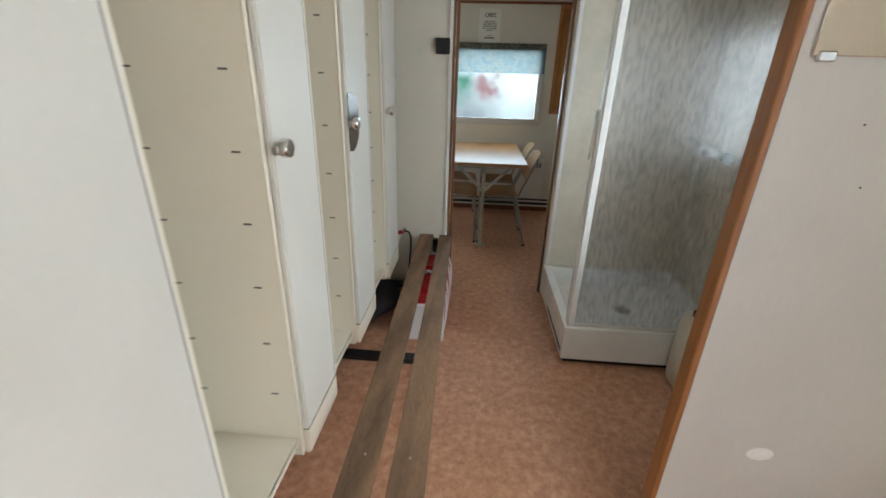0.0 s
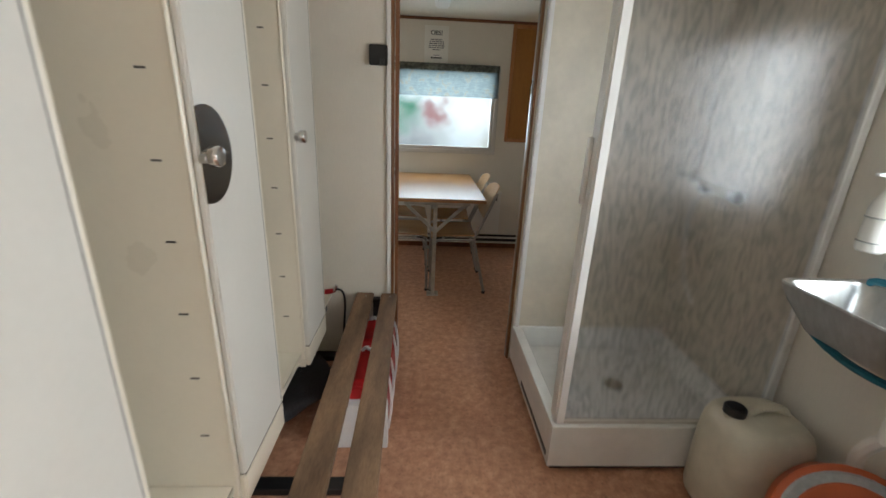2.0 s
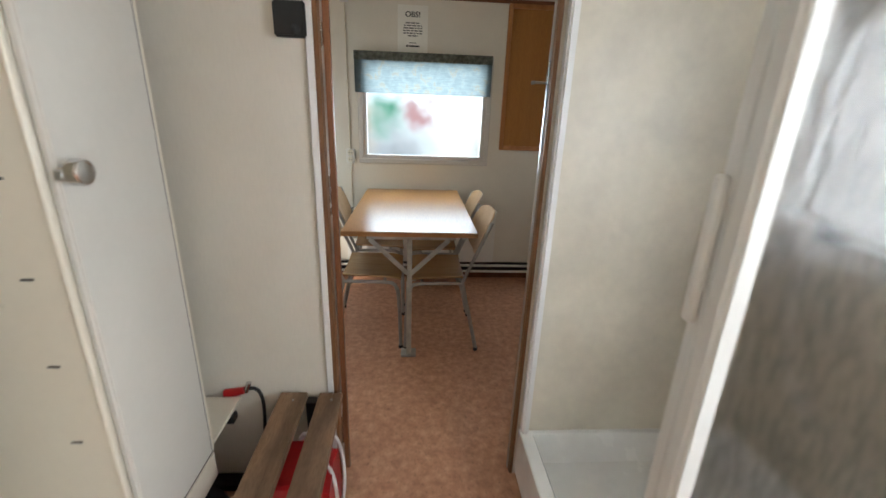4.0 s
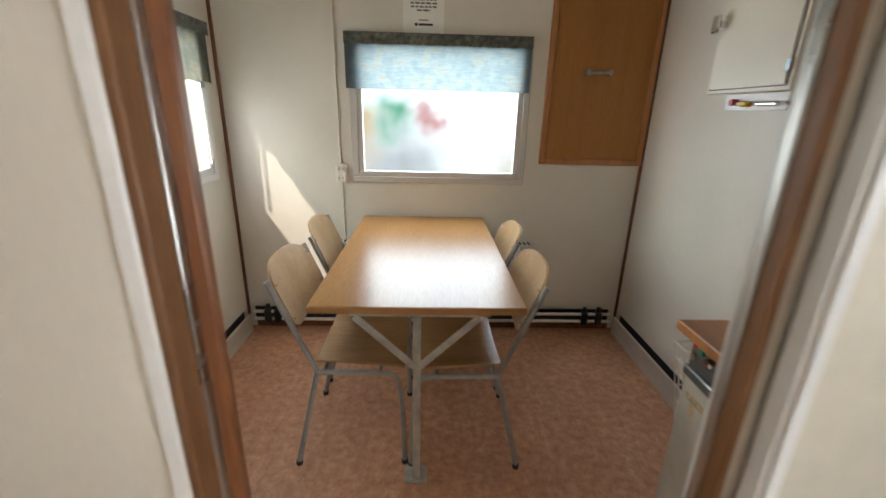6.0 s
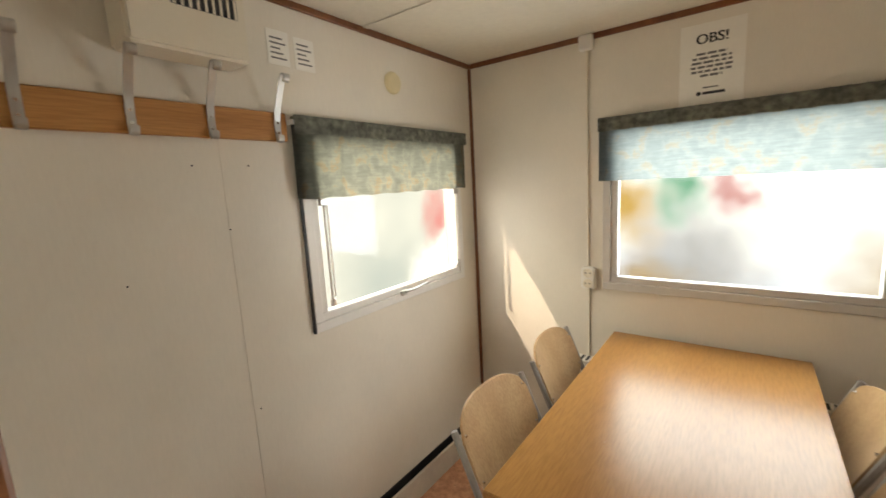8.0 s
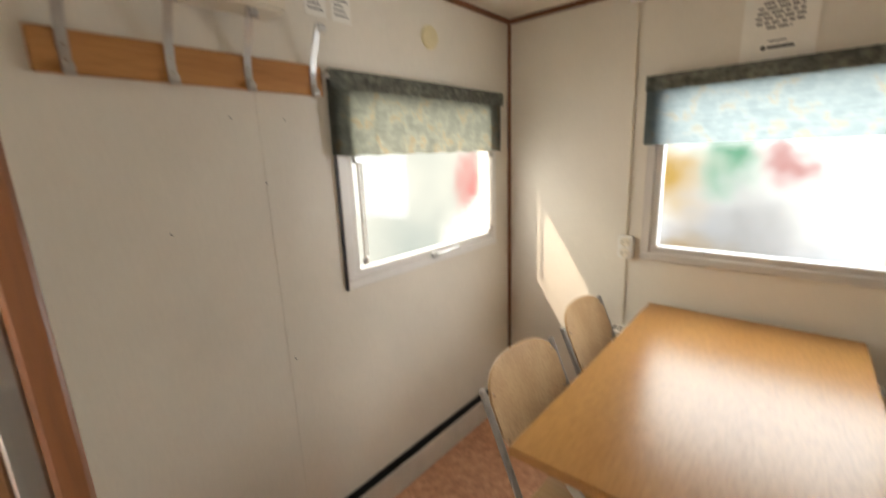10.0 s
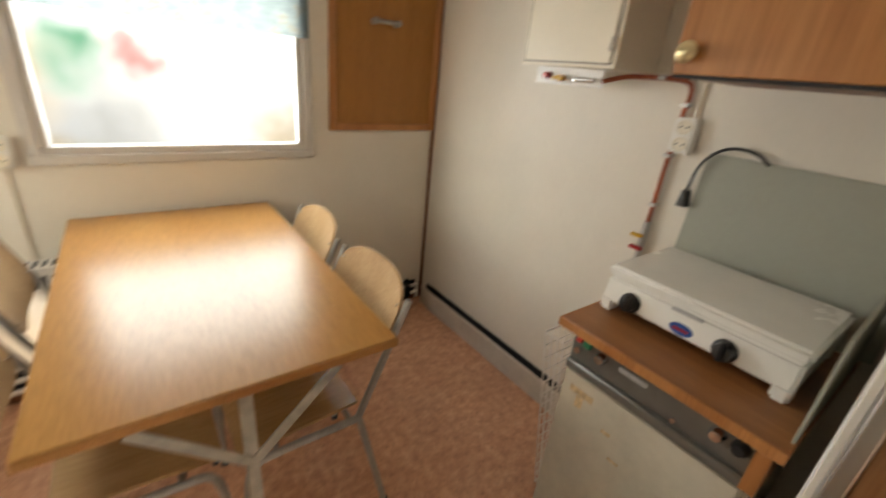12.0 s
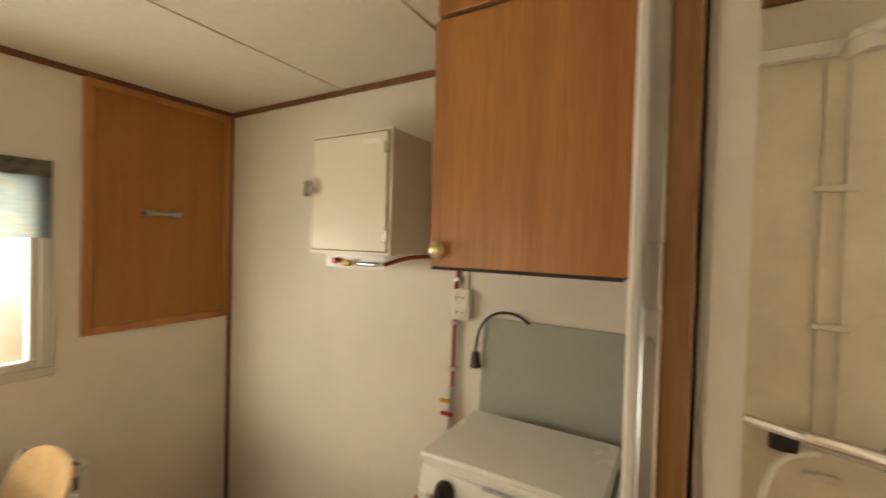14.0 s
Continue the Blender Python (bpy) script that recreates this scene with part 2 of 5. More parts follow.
def curtain_cloth(name, dark, light, dots):
    """Thin printed cotton that glows where daylight is behind it."""
    m, n, l, b = base(name, 0.8)
    n.remove(b)
    weave, print_ = tex(n, l, 130, (0.12, 0.12, 1), 3.0), tex(n, l, 20, (1, 1, 1), 4.0)
    c1 = ramp(n, l, print_.outputs["Fac"], [(0.42, rgba(dark)), (0.55, rgba(light)), (0.63, rgba(dots)), (0.7, rgba(light))])
    c2 = ramp(n, l, weave.outputs["Fac"], [(0.3, (0.82, 0.82, 0.82, 1)), (0.7, (1, 1, 1, 1))])
    col = mixed(n, l, c1.outputs["Color"], c2.outputs["Color"], 1.0)
    d, t, mx = n.new("ShaderNodeBsdfDiffuse"), n.new("ShaderNodeBsdfTranslucent"), n.new("ShaderNodeMixShader")
    mx.inputs["Fac"].default_value = 0.75
    # diffuse colour halved: the shade of cloth without backlight is put in here
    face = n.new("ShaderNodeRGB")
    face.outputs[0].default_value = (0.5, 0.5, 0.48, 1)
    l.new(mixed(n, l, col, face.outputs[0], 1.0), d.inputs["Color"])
    l.new(col, t.inputs["Color"])
    l.new(d.outputs["BSDF"], mx.inputs[1])
    l.new(t.outputs["BSDF"], mx.inputs[2])
    l.new(mx.outputs["Shader"], n["Material Output"].inputs["Surface"])
    return m


def outside(name, ground, top, spots, strength, sky_strength, horizon=1.6):
    """The blurred bright yard beyond a window: a soft wash with coloured patches (centre, radius, colour)."""
    m, n, l, b = base(name)
    n.remove(b)
    co = n.new("ShaderNodeTexCoord")
    t = tex(n, l, 1.3, (1, 1, 1), 2.0, 0.4)
    cur = ramp(n, l, t.outputs["Fac"], [(0.35, rgba(ground)), (0.6, rgba(top))]).outputs["Color"]
    wob, off, add = tex(n, l, 3.2, (1, 1, 1), 2.0, 0.5), n.new("ShaderNodeVectorMath"), n.new("ShaderNodeVectorMath")
    off.operation = "MULTIPLY_ADD"
    off.inputs[1].default_value, off.inputs[2].default_value = (0.5, 0.5, 0.5), (-0.25, -0.25, -0.25)
    l.new(wob.outputs["Color"], off.inputs[0])
    l.new(co.outputs["Object"], add.inputs[0])
    l.new(off.outputs["Vector"], add.inputs[1])
    bent = add.outputs["Vector"]
    for (cx, cy, cz), rad, c in spots:
        mp = n.new("ShaderNodeMapping")
        mp.inputs["Location"].default_value = (-cx / rad, -cy / rad, -cz / rad)
        mp.inputs["Scale"].default_value = (1 / rad, 1 / rad, 1 / rad)
        gr = n.new("ShaderNodeTexGradient")
        gr.gradient_type = "SPHERICAL"
        l.new(bent, mp.inputs["Vector"])
        l.new(mp.outputs["Vector"], gr.inputs["Vector"])
        rp = ramp(n, l, gr.outputs["Fac"], [(0.0, (0, 0, 0, 1)), (0.95, (1, 1, 1, 1))])
        rp.color_ramp.interpolation = "EASE"
        x = n.new("ShaderNodeMix")
        x.data_type = "RGBA"
        l.new(rp.outputs["Color"], x.inputs["Factor"])
        l.new(cur, x.inputs["A"])
        x.inputs["B"].default_value = (*c, 1)
        cur = x.outputs["Result"]
    e = n.new("ShaderNodeEmission")
    sep, mr = n.new("ShaderNodeSeparateXYZ"), n.new("ShaderNodeMapRange")
    l.new(co.outputs["Object"], sep.inputs["Vector"])
    l.new(sep.outputs["Z"], mr.inputs["Value"])
    for key, v in (("From Min", horizon), ("From Max", horizon + 0.8), ("To Min", strength), ("To Max", sky_strength)):
        mr.inputs[key].default_value = v
    l.new(mr.outputs["Result"], e.inputs["Strength"])
    l.new(cur, e.inputs["Color"])
    l.new(e.outputs["Emission"], n["Material Output"].inputs["Surface"])
    return m


FLOOR, GLASS, RAIN = vinyl_floor(), pane_glass(), rain_glass()
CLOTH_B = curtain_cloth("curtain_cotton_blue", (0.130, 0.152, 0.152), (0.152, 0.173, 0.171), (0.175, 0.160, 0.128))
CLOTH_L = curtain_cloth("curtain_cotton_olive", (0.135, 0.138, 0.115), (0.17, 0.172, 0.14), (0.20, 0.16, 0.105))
# doubled cloth; the lack of backlight is put into its dark colour
HEADING = surface("curtain_heading", (0.125, 0.13, 0.105), 0.85, fine=38, var=0.55, coarse=16, stain=0.45, bump=0.2)
MIRROR = base("mirror_silver", 0.02, 1.0)[0]
MIRROR.node_tree.nodes["Principled BSDF"].inputs["Base Color"].default_value = (0.85, 0.86, 0.85, 1)


# ---- mesh helpers ----
def box(x0, x1, y0, y1, z0, z1, bevel=0.0, bm=None, seg=1):
    bm = bm or bmesh.new()
    m = Matrix.Translation(((x0 + x1) / 2, (y0 + y1) / 2, (z0 + z1) / 2)) @ Matrix.Diagonal((abs(x1 - x0), abs(y1 - y0), abs(z1 - z0), 1))
    made = bmesh.ops.create_cube(bm, size=1, matrix=m)["verts"]
    if bevel:
        edges = list({e for v in made for e in v.link_edges})
        bmesh.ops.bevel(bm, geom=edges, offset=bevel, segments=seg, affect="EDGES", clamp_overlap=True)
    return bm


def rod(a, b, r, bm=None, n=12, r2=None):
    bm = bm or bmesh.new()
    a, b = Vector(a), Vector(b)
    d = b - a
    m = Matrix.Translation((a + b) / 2) @ d.to_track_quat("Z", "Y").to_matrix().to_4x4()
    bmesh.ops.create_cone(bm, cap_ends=True, segments=n, radius1=r, radius2=r if r2 is None else r2, depth=d.length, matrix=m)
    return bm


def smooth_path(pts, rounds=3):
    pts = [Vector(p) for p in pts]
    for _ in range(rounds):
        out = [pts[0]]
        for p, q in zip(pts, pts[1:]):
            out += [p.lerp(q, 0.25), p.lerp(q, 0.75)]
        pts = out + [pts[-1]]
    return pts


def tube(pts, r, bm=None, n=8, rounds=0):
    """A round tube swept along points."""
    bm = bm or bmesh.new()
    pts = smooth_path(pts, rounds) if rounds else [Vector(p) for p in pts]
    rings, up = [], None
    for i, p in enumerate(pts):
        d = (pts[min(i + 1, len(pts) - 1)] - pts[max(i - 1, 0)]).normalized()
        if up is None:
            up = d.orthogonal().normalized()
        up = (up - d * up.dot(d)).normalized()
        side = d.cross(up)
        rings.append([bm.verts.new(p + r * (math.cos(2 * math.pi * k / n) * up + math.sin(2 * math.pi * k / n) * side)) for k in range(n)])
    for a, b in zip(rings, rings[1:]):
        for k in range(n):
            bm.faces.new((a[k], a[(k + 1) % n], b[(k + 1) % n], b[k]))
    bm.faces.new(rings[0][::-1])
    bm.faces.new(rings[-1])
    return bm


def lathe(profile, m, n=24, bm=None):
    """Rings of (radius, height) turned round z, then placed by m."""
    bm = bm or bmesh.new()
    rings = [[bm.verts.new(m @ Vector((r * math.cos(2 * math.pi * k / n), r * math.sin(2 * math.pi * k / n), h))) for k in range(n)] for r, h in profile]
    for a, b in zip(rings, rings[1:]):
        for k in range(n):
            bm.faces.new((a[k], a[(k + 1) % n], b[(k + 1) % n], b[k]))
    bm.faces.new(rings[0][::-1])
    bm.faces.new(rings[-1])
    return bm


ORIGIN = {}


def mesh_of(name, bm, material, shift, smooth=True):
    bmesh.ops.translate(bm, verts=bm.verts, vec=-Vector(shift))
    bmesh.ops.recalc_face_normals(bm, faces=bm.faces)
    me = bpy.data.meshes.new(name)
    bm.to_mesh(me)
    bm.free()
    me.materials.append(material)
    if smooth:
        me.shade_smooth()
        me.set_sharp_from_angle(angle=radians(38))
    return me


def thing(name, at, label, category, group="", kind=""):
    ob = new(name)
    ob.empty_display_size = 0.05
    ob.location = at
    ORIGIN[ob] = Vector(at)
    return tagged(ob, label, category, group, kind)


def part(name, bm, material, parent, label=""):
    """Links a bmesh, given in world places, as one mesh under a thing or a part."""
    ob = new(name, mesh_of(name, bm, material, ORIGIN[parent]))
    ob.parent = parent
    ORIGIN[ob] = ORIGIN[parent]
    return tagged(ob, label)


def single(name, bm, material, label, category, group="", kind="", at=(0, 0, 0)):
    ob = new(name, mesh_of(name, bm, material, at))
    ob.location = at
    ORIGIN[ob] = Vector(at)
    return tagged(ob, label, category, group, kind)


def structure(name, bm, material, label, category="structure"):
    return single(name, bm, material, label, category, kind="structure")


def wall_x(x0, x1, y0, y1, holes, z1=ZC + 0.05):
    """A wall along y between x0 and x1, with holes (y0, y1, z0, z1) through it."""
    bm = bmesh.new()
    cur = y0
    for a, b, c, d in sorted(holes):
        box(x0, x1, cur, a, 0, z1, bm=bm)
        if c > 0:
            box(x0, x1, a, b, 0, c, bm=bm)
        box(x0, x1, a, b, d, z1, bm=bm)
        cur = b
    return box(x0, x1, cur, y1, 0, z1, bm=bm)


def wall_y(y0, y1, x0, x1, holes, z1=ZC + 0.05):
    bm = bmesh.new()
    cur = x0
    for a, b, c, d in sorted(holes):
        box(cur, a, y0, y1, 0, z1, bm=bm)
        if c > 0:
            box(a, b, y0, y1, 0, c, bm=bm)
        box(a, b, y0, y1, d, z1, bm=bm)
        cur = b
    return box(cur, x1, y0, y1, 0, z1, bm=bm)


# ---- large structure ----
T = 0.08
structure("floor", box(XL - T, XR + T, YE - T, YB + T, -0.06, 0), FLOOR, "mottled reddish-brown vinyl sheet floor", "floor")
structure("ceiling", box(XL - T, XR + T, YE - T, YB + T, ZC, ZC + 0.06), CEIL, "cream painted ceiling boards with cover strips", "ceiling")
structure("wall_west", wall_x(XL - T, XL, YE - T, YB, [(3.60, 4.50, 0.985, 1.67)]), WALL, "beige vinyl wall with an awning window", "wall")
structure("wall_east", wall_x(XR, XR + T, YE - T, YB, [(-1.14, -0.32, 0.0, 1.98), (1.0, 1.71, 0.97, 1.67)]), WALL, "beige vinyl wall with the entrance and a window", "wall")
structure("wall_north", wall_y(YB, YB + T, XL - T, XR + T, [(-0.175, 0.755, 0.96, 1.67)]), WALL, "beige vinyl end wall with a window", "wall")
structure("wall_south", wall_y(YE - T, YE, XL, XR, []), WALL, "plain beige vinyl end wall", "wall")
structure("wall_partition", wall_y(PN, PF, XL, XR, [(DL - 0.014, DR + 0.012, 0.0, 1.985)]), WALL, "thin beige partition wall with a doorway", "wall")
structure("wall_wash_partition", box(QX + 0.004, XR, QN, QF, 0, ZC), GREYWALL, "short grey laminate partition beside the wash place", "wall")
structure("trim_partition_edge", box(QX - 0.012, QX + 0.004, QN - 0.002, QF + 0.002, 0, ZC, 0.003), EDGE, "orange-brown wooden edging of the short partition", "trim")
structure("ground", box(-60, 60, -60, 60, -0.5, -0.45), ASPHALT, "grey yard ground outside", "ground")

# ceiling strips and brown trims
for y in (1.35, 2.0, 3.34, 3.93):
    structure("trim_ceiling_strip", box(XL, XR, y - 0.012, y + 0.012, ZC - 0.005, ZC, 0.001), CEIL, "cream cover strip between ceiling boards", "trim")
for args in ((XL, XL + 0.012, PF, YB), (XR - 0.012, XR, PF, YB), (XL + 0.012, XR - 0.012, YB - 0.012, YB), (XR - 0.012, XR, YE, PN - 0.02), (XL + 0.012, DL - 0.05, PF, PF + 0.012)):
    structure("trim_cornice", box(*args, ZC - 0.024, ZC, 0.003), TRIM, "narrow dark brown cornice trim", "trim")
for args in ((XL, XL + 0.016, YB - 0.016, YB), (XR - 0.016, XR, YB - 0.016, YB), (XR - 0.014, XR, PF, PF + 0.014)):
    structure("trim_corner", box(*args, 0.0, ZC - 0.024, 0.004), TRIM, "narrow dark brown corner trim", "trim")
structure("trim_baseboard", box(XL + 0.05, XR - 0.05, YB - 0.01, YB, 0.0, 0.05, 0.003), TRIM, "dark brown baseboard", "baseboard")

# doorway between the rooms
door = thing("door_1", ((DL + DR) / 2, PN, 0), "worn brown wooden door frame with steel strip", "door frame", kind="structure")
for sx, s in ((DL, -1), (DR, 1)):
    part("jamb", box(sx, sx + s * 0.013, PN - (0.014 if s < 0 else 0.002), PF - 0.018, 0, 1.985, 0.002), JAMB, door, "scuffed brown wooden jamb")
    part("steel_strip", box(sx - s * 0.003, sx + s * 0.012, PF - 0.018, PF - 0.002, 0, 1.985, 0.002), STEEL, door, "brushed steel strip")
    part("casing", box(sx - s * (0.020 if s < 0 else -0.002), sx + s * 0.05, PF - 0.002, PF + (0.016 if s < 0 else 0.010), 0, 2.03, 0.003), EDGE_DARK if s < 0 else WHITE, door, "room-side casing")
    if s < 0:
        part("white_trim", box(sx - 0.034, sx - 0.013, PN - 0.015, PN, 0, 2.02, 0.003), WHITE, door, "narrow white trim")
part("head", box(DL - 0.013, DR + 0.013, PN - 0.014, PF, 1.985, 2.01, 0.002), JAMB, door)


# ---- windows ----
def window(name, m, w, h, label, sash, glass):
    """A window in its own plane: x along the wall, z up, y into the room negative; m places it."""
    t = thing(name, (0, 0, 0), label, "window", kind="structure")
    t.matrix_world = m
    def ring(x0, x1, z0, z1, b, y0, y1, bevel):
        bm = box(x0, x1, y0, y1, z0, z0 + b, bevel)
        box(x0, x1, y0, y1, z1 - b, z1, bevel, bm)
        box(x0, x0 + b, y0, y1, z0 + b, z1 - b, bevel, bm)
        return box(x1 - b, x1, y0, y1, z0 + b, z1 - b, bevel, bm)
    f = part("window_frame", ring(0, w, 0, h, 0.035, -0.014, 0.05, 0.003), sash, t)
    part("sash", ring(0.035, w - 0.035, 0.035, h - 0.035, 0.028, -0.006, 0.035, 0.003), sash, t)
    p = part("pane", box(0.06, w - 0.06, 0.012, 0.018, 0.06, h - 0.06), glass, t)
    p.visible_shadow = False
    part("glazing_bead", ring(0.058, w - 0.058, 0.058, h - 0.058, 0.006, 0.0, 0.012, 0), GREYBAND, t, "grey glazing bead")
    return t


M_N = pose(-0.195, YB, 0.93)
M_W = pose(XL, 3.57, 0.955, 0, 0, 90)
M_E = pose(XR, 1.74, 0.935, 0, 0, -90)
GREYFRAME = surface("grey_window_paint", (0.60, 0.57, 0.53), 0.4, fine=30, var=0.02, stain=0.06)
win_n = window("window_1", M_N, 0.975, 0.765, "grey-framed window with frosted bright view", GREYFRAME, GLASS)
win_w = window("window_2", M_W, 0.96, 0.745, "white awning window, closed, with stays", WHITE, GLASS)
win_e = window("window_3", M_E, 0.76, 0.745, "grey-framed window above the wash basin", DUCT, GLASS)
# stays and catch on the awning window
ORIGIN[win_w] = Vector((0, 0, 0))
for x in (0.075, 0.885):
    part("stay", rod((x, -0.022, 0.10), (x, -0.022, 0.46), 0.005, rod((x + 0.012, -0.024, 0.12), (x + 0.012, -0.024, 0.46), 0.0035)), PLASTIC, win_w, "thin white stay arm")
    part("stay_bracket", box(x - 0.02, x + 0.02, -0.034, -0.014, 0.45, 0.475, 0.003, box(x - 0.008, x + 0.012, -0.03, -0.014, 0.085, 0.11, 0.003)), STEEL, win_w, "small steel bracket")
catch = part("catch", box(0.44, 0.475, -0.032, -0.014, 0.028, 0.05, 0.003), STEEL, win_w, "steel window catch")
part("lever", tube([(0.455, -0.035, 0.045), (0.50, -0.05, 0.05), (0.60, -0.045, 0.055)], 0.006), STEEL, catch)
part("seal", box(-0.008, 0.0, -0.012, -0.004, 0, 0.745, 0), BLACK, win_w, "dark rubber seal")


def curtain(m, w, h, cloth, label, seed, fold):
    """A short gathered curtain: a wavy sheet with a ruffled heading and a rod."""
    rnd = random.Random(seed)
    t = thing("curtain", (0, 0, 0), label, "curtain")
    t.matrix_world = m
    bm = bmesh.new()
    nx, rows = 150, [0, 0.01, 0.05, 0.075, 0.10, 0.16, 0.22, h - 0.012, h]
    ph = [rnd.uniform(0, 6.28) for _ in range(4)]
    def vert(i, z):
        x = w * i / nx
        deep = 0.25 + 0.75 * z / h
        y = -0.014 + deep * fold * (0.006 * math.sin(x * 55 + ph[0]) + 0.004 * math.sin(x * 97 + ph[1]) + 0.004 * math.sin(x * 31 + ph[2]))
        top = 0.004 * math.sin(x * 140 + ph[3]) if z == 0 else 0
        low = 0.003 * fold * math.sin(x * 47 + ph[0]) if z >= h - 0.02 else 0
        return bm.verts.new((x, y, -z + top + low))
    grid = [[vert(i, z) for i in range(nx + 1)] for z in rows]
    for a, b in zip(grid, grid[1:]):
        for i in range(nx):
            bm.faces.new((a[i], a[i + 1], b[i + 1], b[i]))
    part("cloth", bm, cloth, t)
    # doubled heading, its opaque dark cloth also standing in for missing backlight
    bm2 = bmesh.new()
    g2 = [[bm2.verts.new((w * i / nx, -0.030 + 0.002 * math.sin(w * i / nx * 120 + ph[1]) * (1 if z else 0.6), -z + (0.0015 * math.sin(w * i / nx * 75 + ph[2]) if z > 0.02 else 0))) for i in range(nx + 1)] for z in (0.0, 0.02, 0.058)]
    for a, b in zip(g2, g2[1:]):
        for i in range(nx):
            bm2.faces.new((a[i], a[i + 1], b[i + 1], b[i]))
    part("heading", bm2, HEADING, t, "gathered doubled heading, darkened for want of backlight")
    part("rod", rod((-0.004, -0.005, -0.022), (w + 0.004, -0.005, -0.022), 0.004), WHITE, t)
    # returns at the two sides reach back to the wall
    for x in (0, w):
        part("bracket", box(x - 0.004, x + 0.004, -0.026, 0.012, -0.03, -0.015), WHITE, t)
    return t


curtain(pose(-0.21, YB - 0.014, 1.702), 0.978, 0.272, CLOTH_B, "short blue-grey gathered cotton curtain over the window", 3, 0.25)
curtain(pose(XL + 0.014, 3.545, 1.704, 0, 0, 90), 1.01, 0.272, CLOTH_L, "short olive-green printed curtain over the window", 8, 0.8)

# bright yard beyond the windows
yard_n = outside("yard_north", (0.66, 0.80, 1.0), (0.84, 0.94, 1), [((-0.1, 7, 0.55), 1.3, (0.25, 0.275, 0.30)), ((-0.72, 7, 1.12), 0.62, (0.32, 0.22, 0.07)), ((-0.4, 7, 0.45), 0.42, (0.25, 0.20, 0.13)), ((-0.16, 7, 1.30), 0.42, (0.09, 0.25, 0.18)), ((0.24, 7, 1.27), 0.28, (0.32, 0.15, 0.16)), ((1.35, 7, 0.55), 0.9, (0.31, 0.28, 0.23)), ((2.0, 7, 0.6), 0.8, (0.30, 0.30, 0.30))], 0.9, 1.8)
structure("backdrop_north", box(-3.5, 4.5, 7.0, 7.02, -0.45, 6.0), yard_n, "bright hazy yard beyond the end window", "backdrop")
yard_w = outside("yard_west", (0.20, 0.225, 0.22), (0.25, 0.27, 0.26), [((-2.6, 6.9, 0.2), 1.0, (0.9, 0.9, 0.9)), ((-2.6, 6.6, 1.1), 0.45, (0.24, 0.10, 0.10)), ((-2.6, 5.6, 0.5), 0.6, (0.16, 0.19, 0.19))], 1.6, 11.0)
structure("backdrop_west", box(-2.62, -2.6, -0.2, 13.0, -0.45, 3.2), yard_w, "bright hazy yard beyond the side window", "backdrop")
yard_e = outside("yard_east", (0.7, 0.74, 0.78), (1, 1, 1), [], 2.7, 6.0)
structure("backdrop_east", box(3.6, 3.62, -3.5, 5.0, -0.45, 5.0), yard_e, "bright hazy yard beyond the wash window", "backdrop")

# ---- lockers ----
LX, LB, LT = -0.331, 0.318, 2.05
SLOT_Z = [0.381 + 0.165 * k for k in range(11)]


def half_disc(x, ycut, yc, z, r):
    """A round plate on a door, cut off straight at the door's edge."""
    bm = bmesh.new()
    a0 = math.acos((ycut - yc) / r)
    ring = [(yc + r * math.cos(a0 - 2 * a0 * k / 40), z + r * math.sin(a0 - 2 * a0 * k / 40)) for k in range(41)]
    front = [bm.verts.new((x + 0.002, y, zz)) for y, zz in ring]
    back = [bm.verts.new((x, y, zz)) for y, zz in ring]
    bm.faces.new(front)
    bm.faces.new(back[::-1])
    for k in range(41):
        bm.faces.new((front[k], back[k], back[(k + 1) % 41], front[(k + 1) % 41]))
    return bm


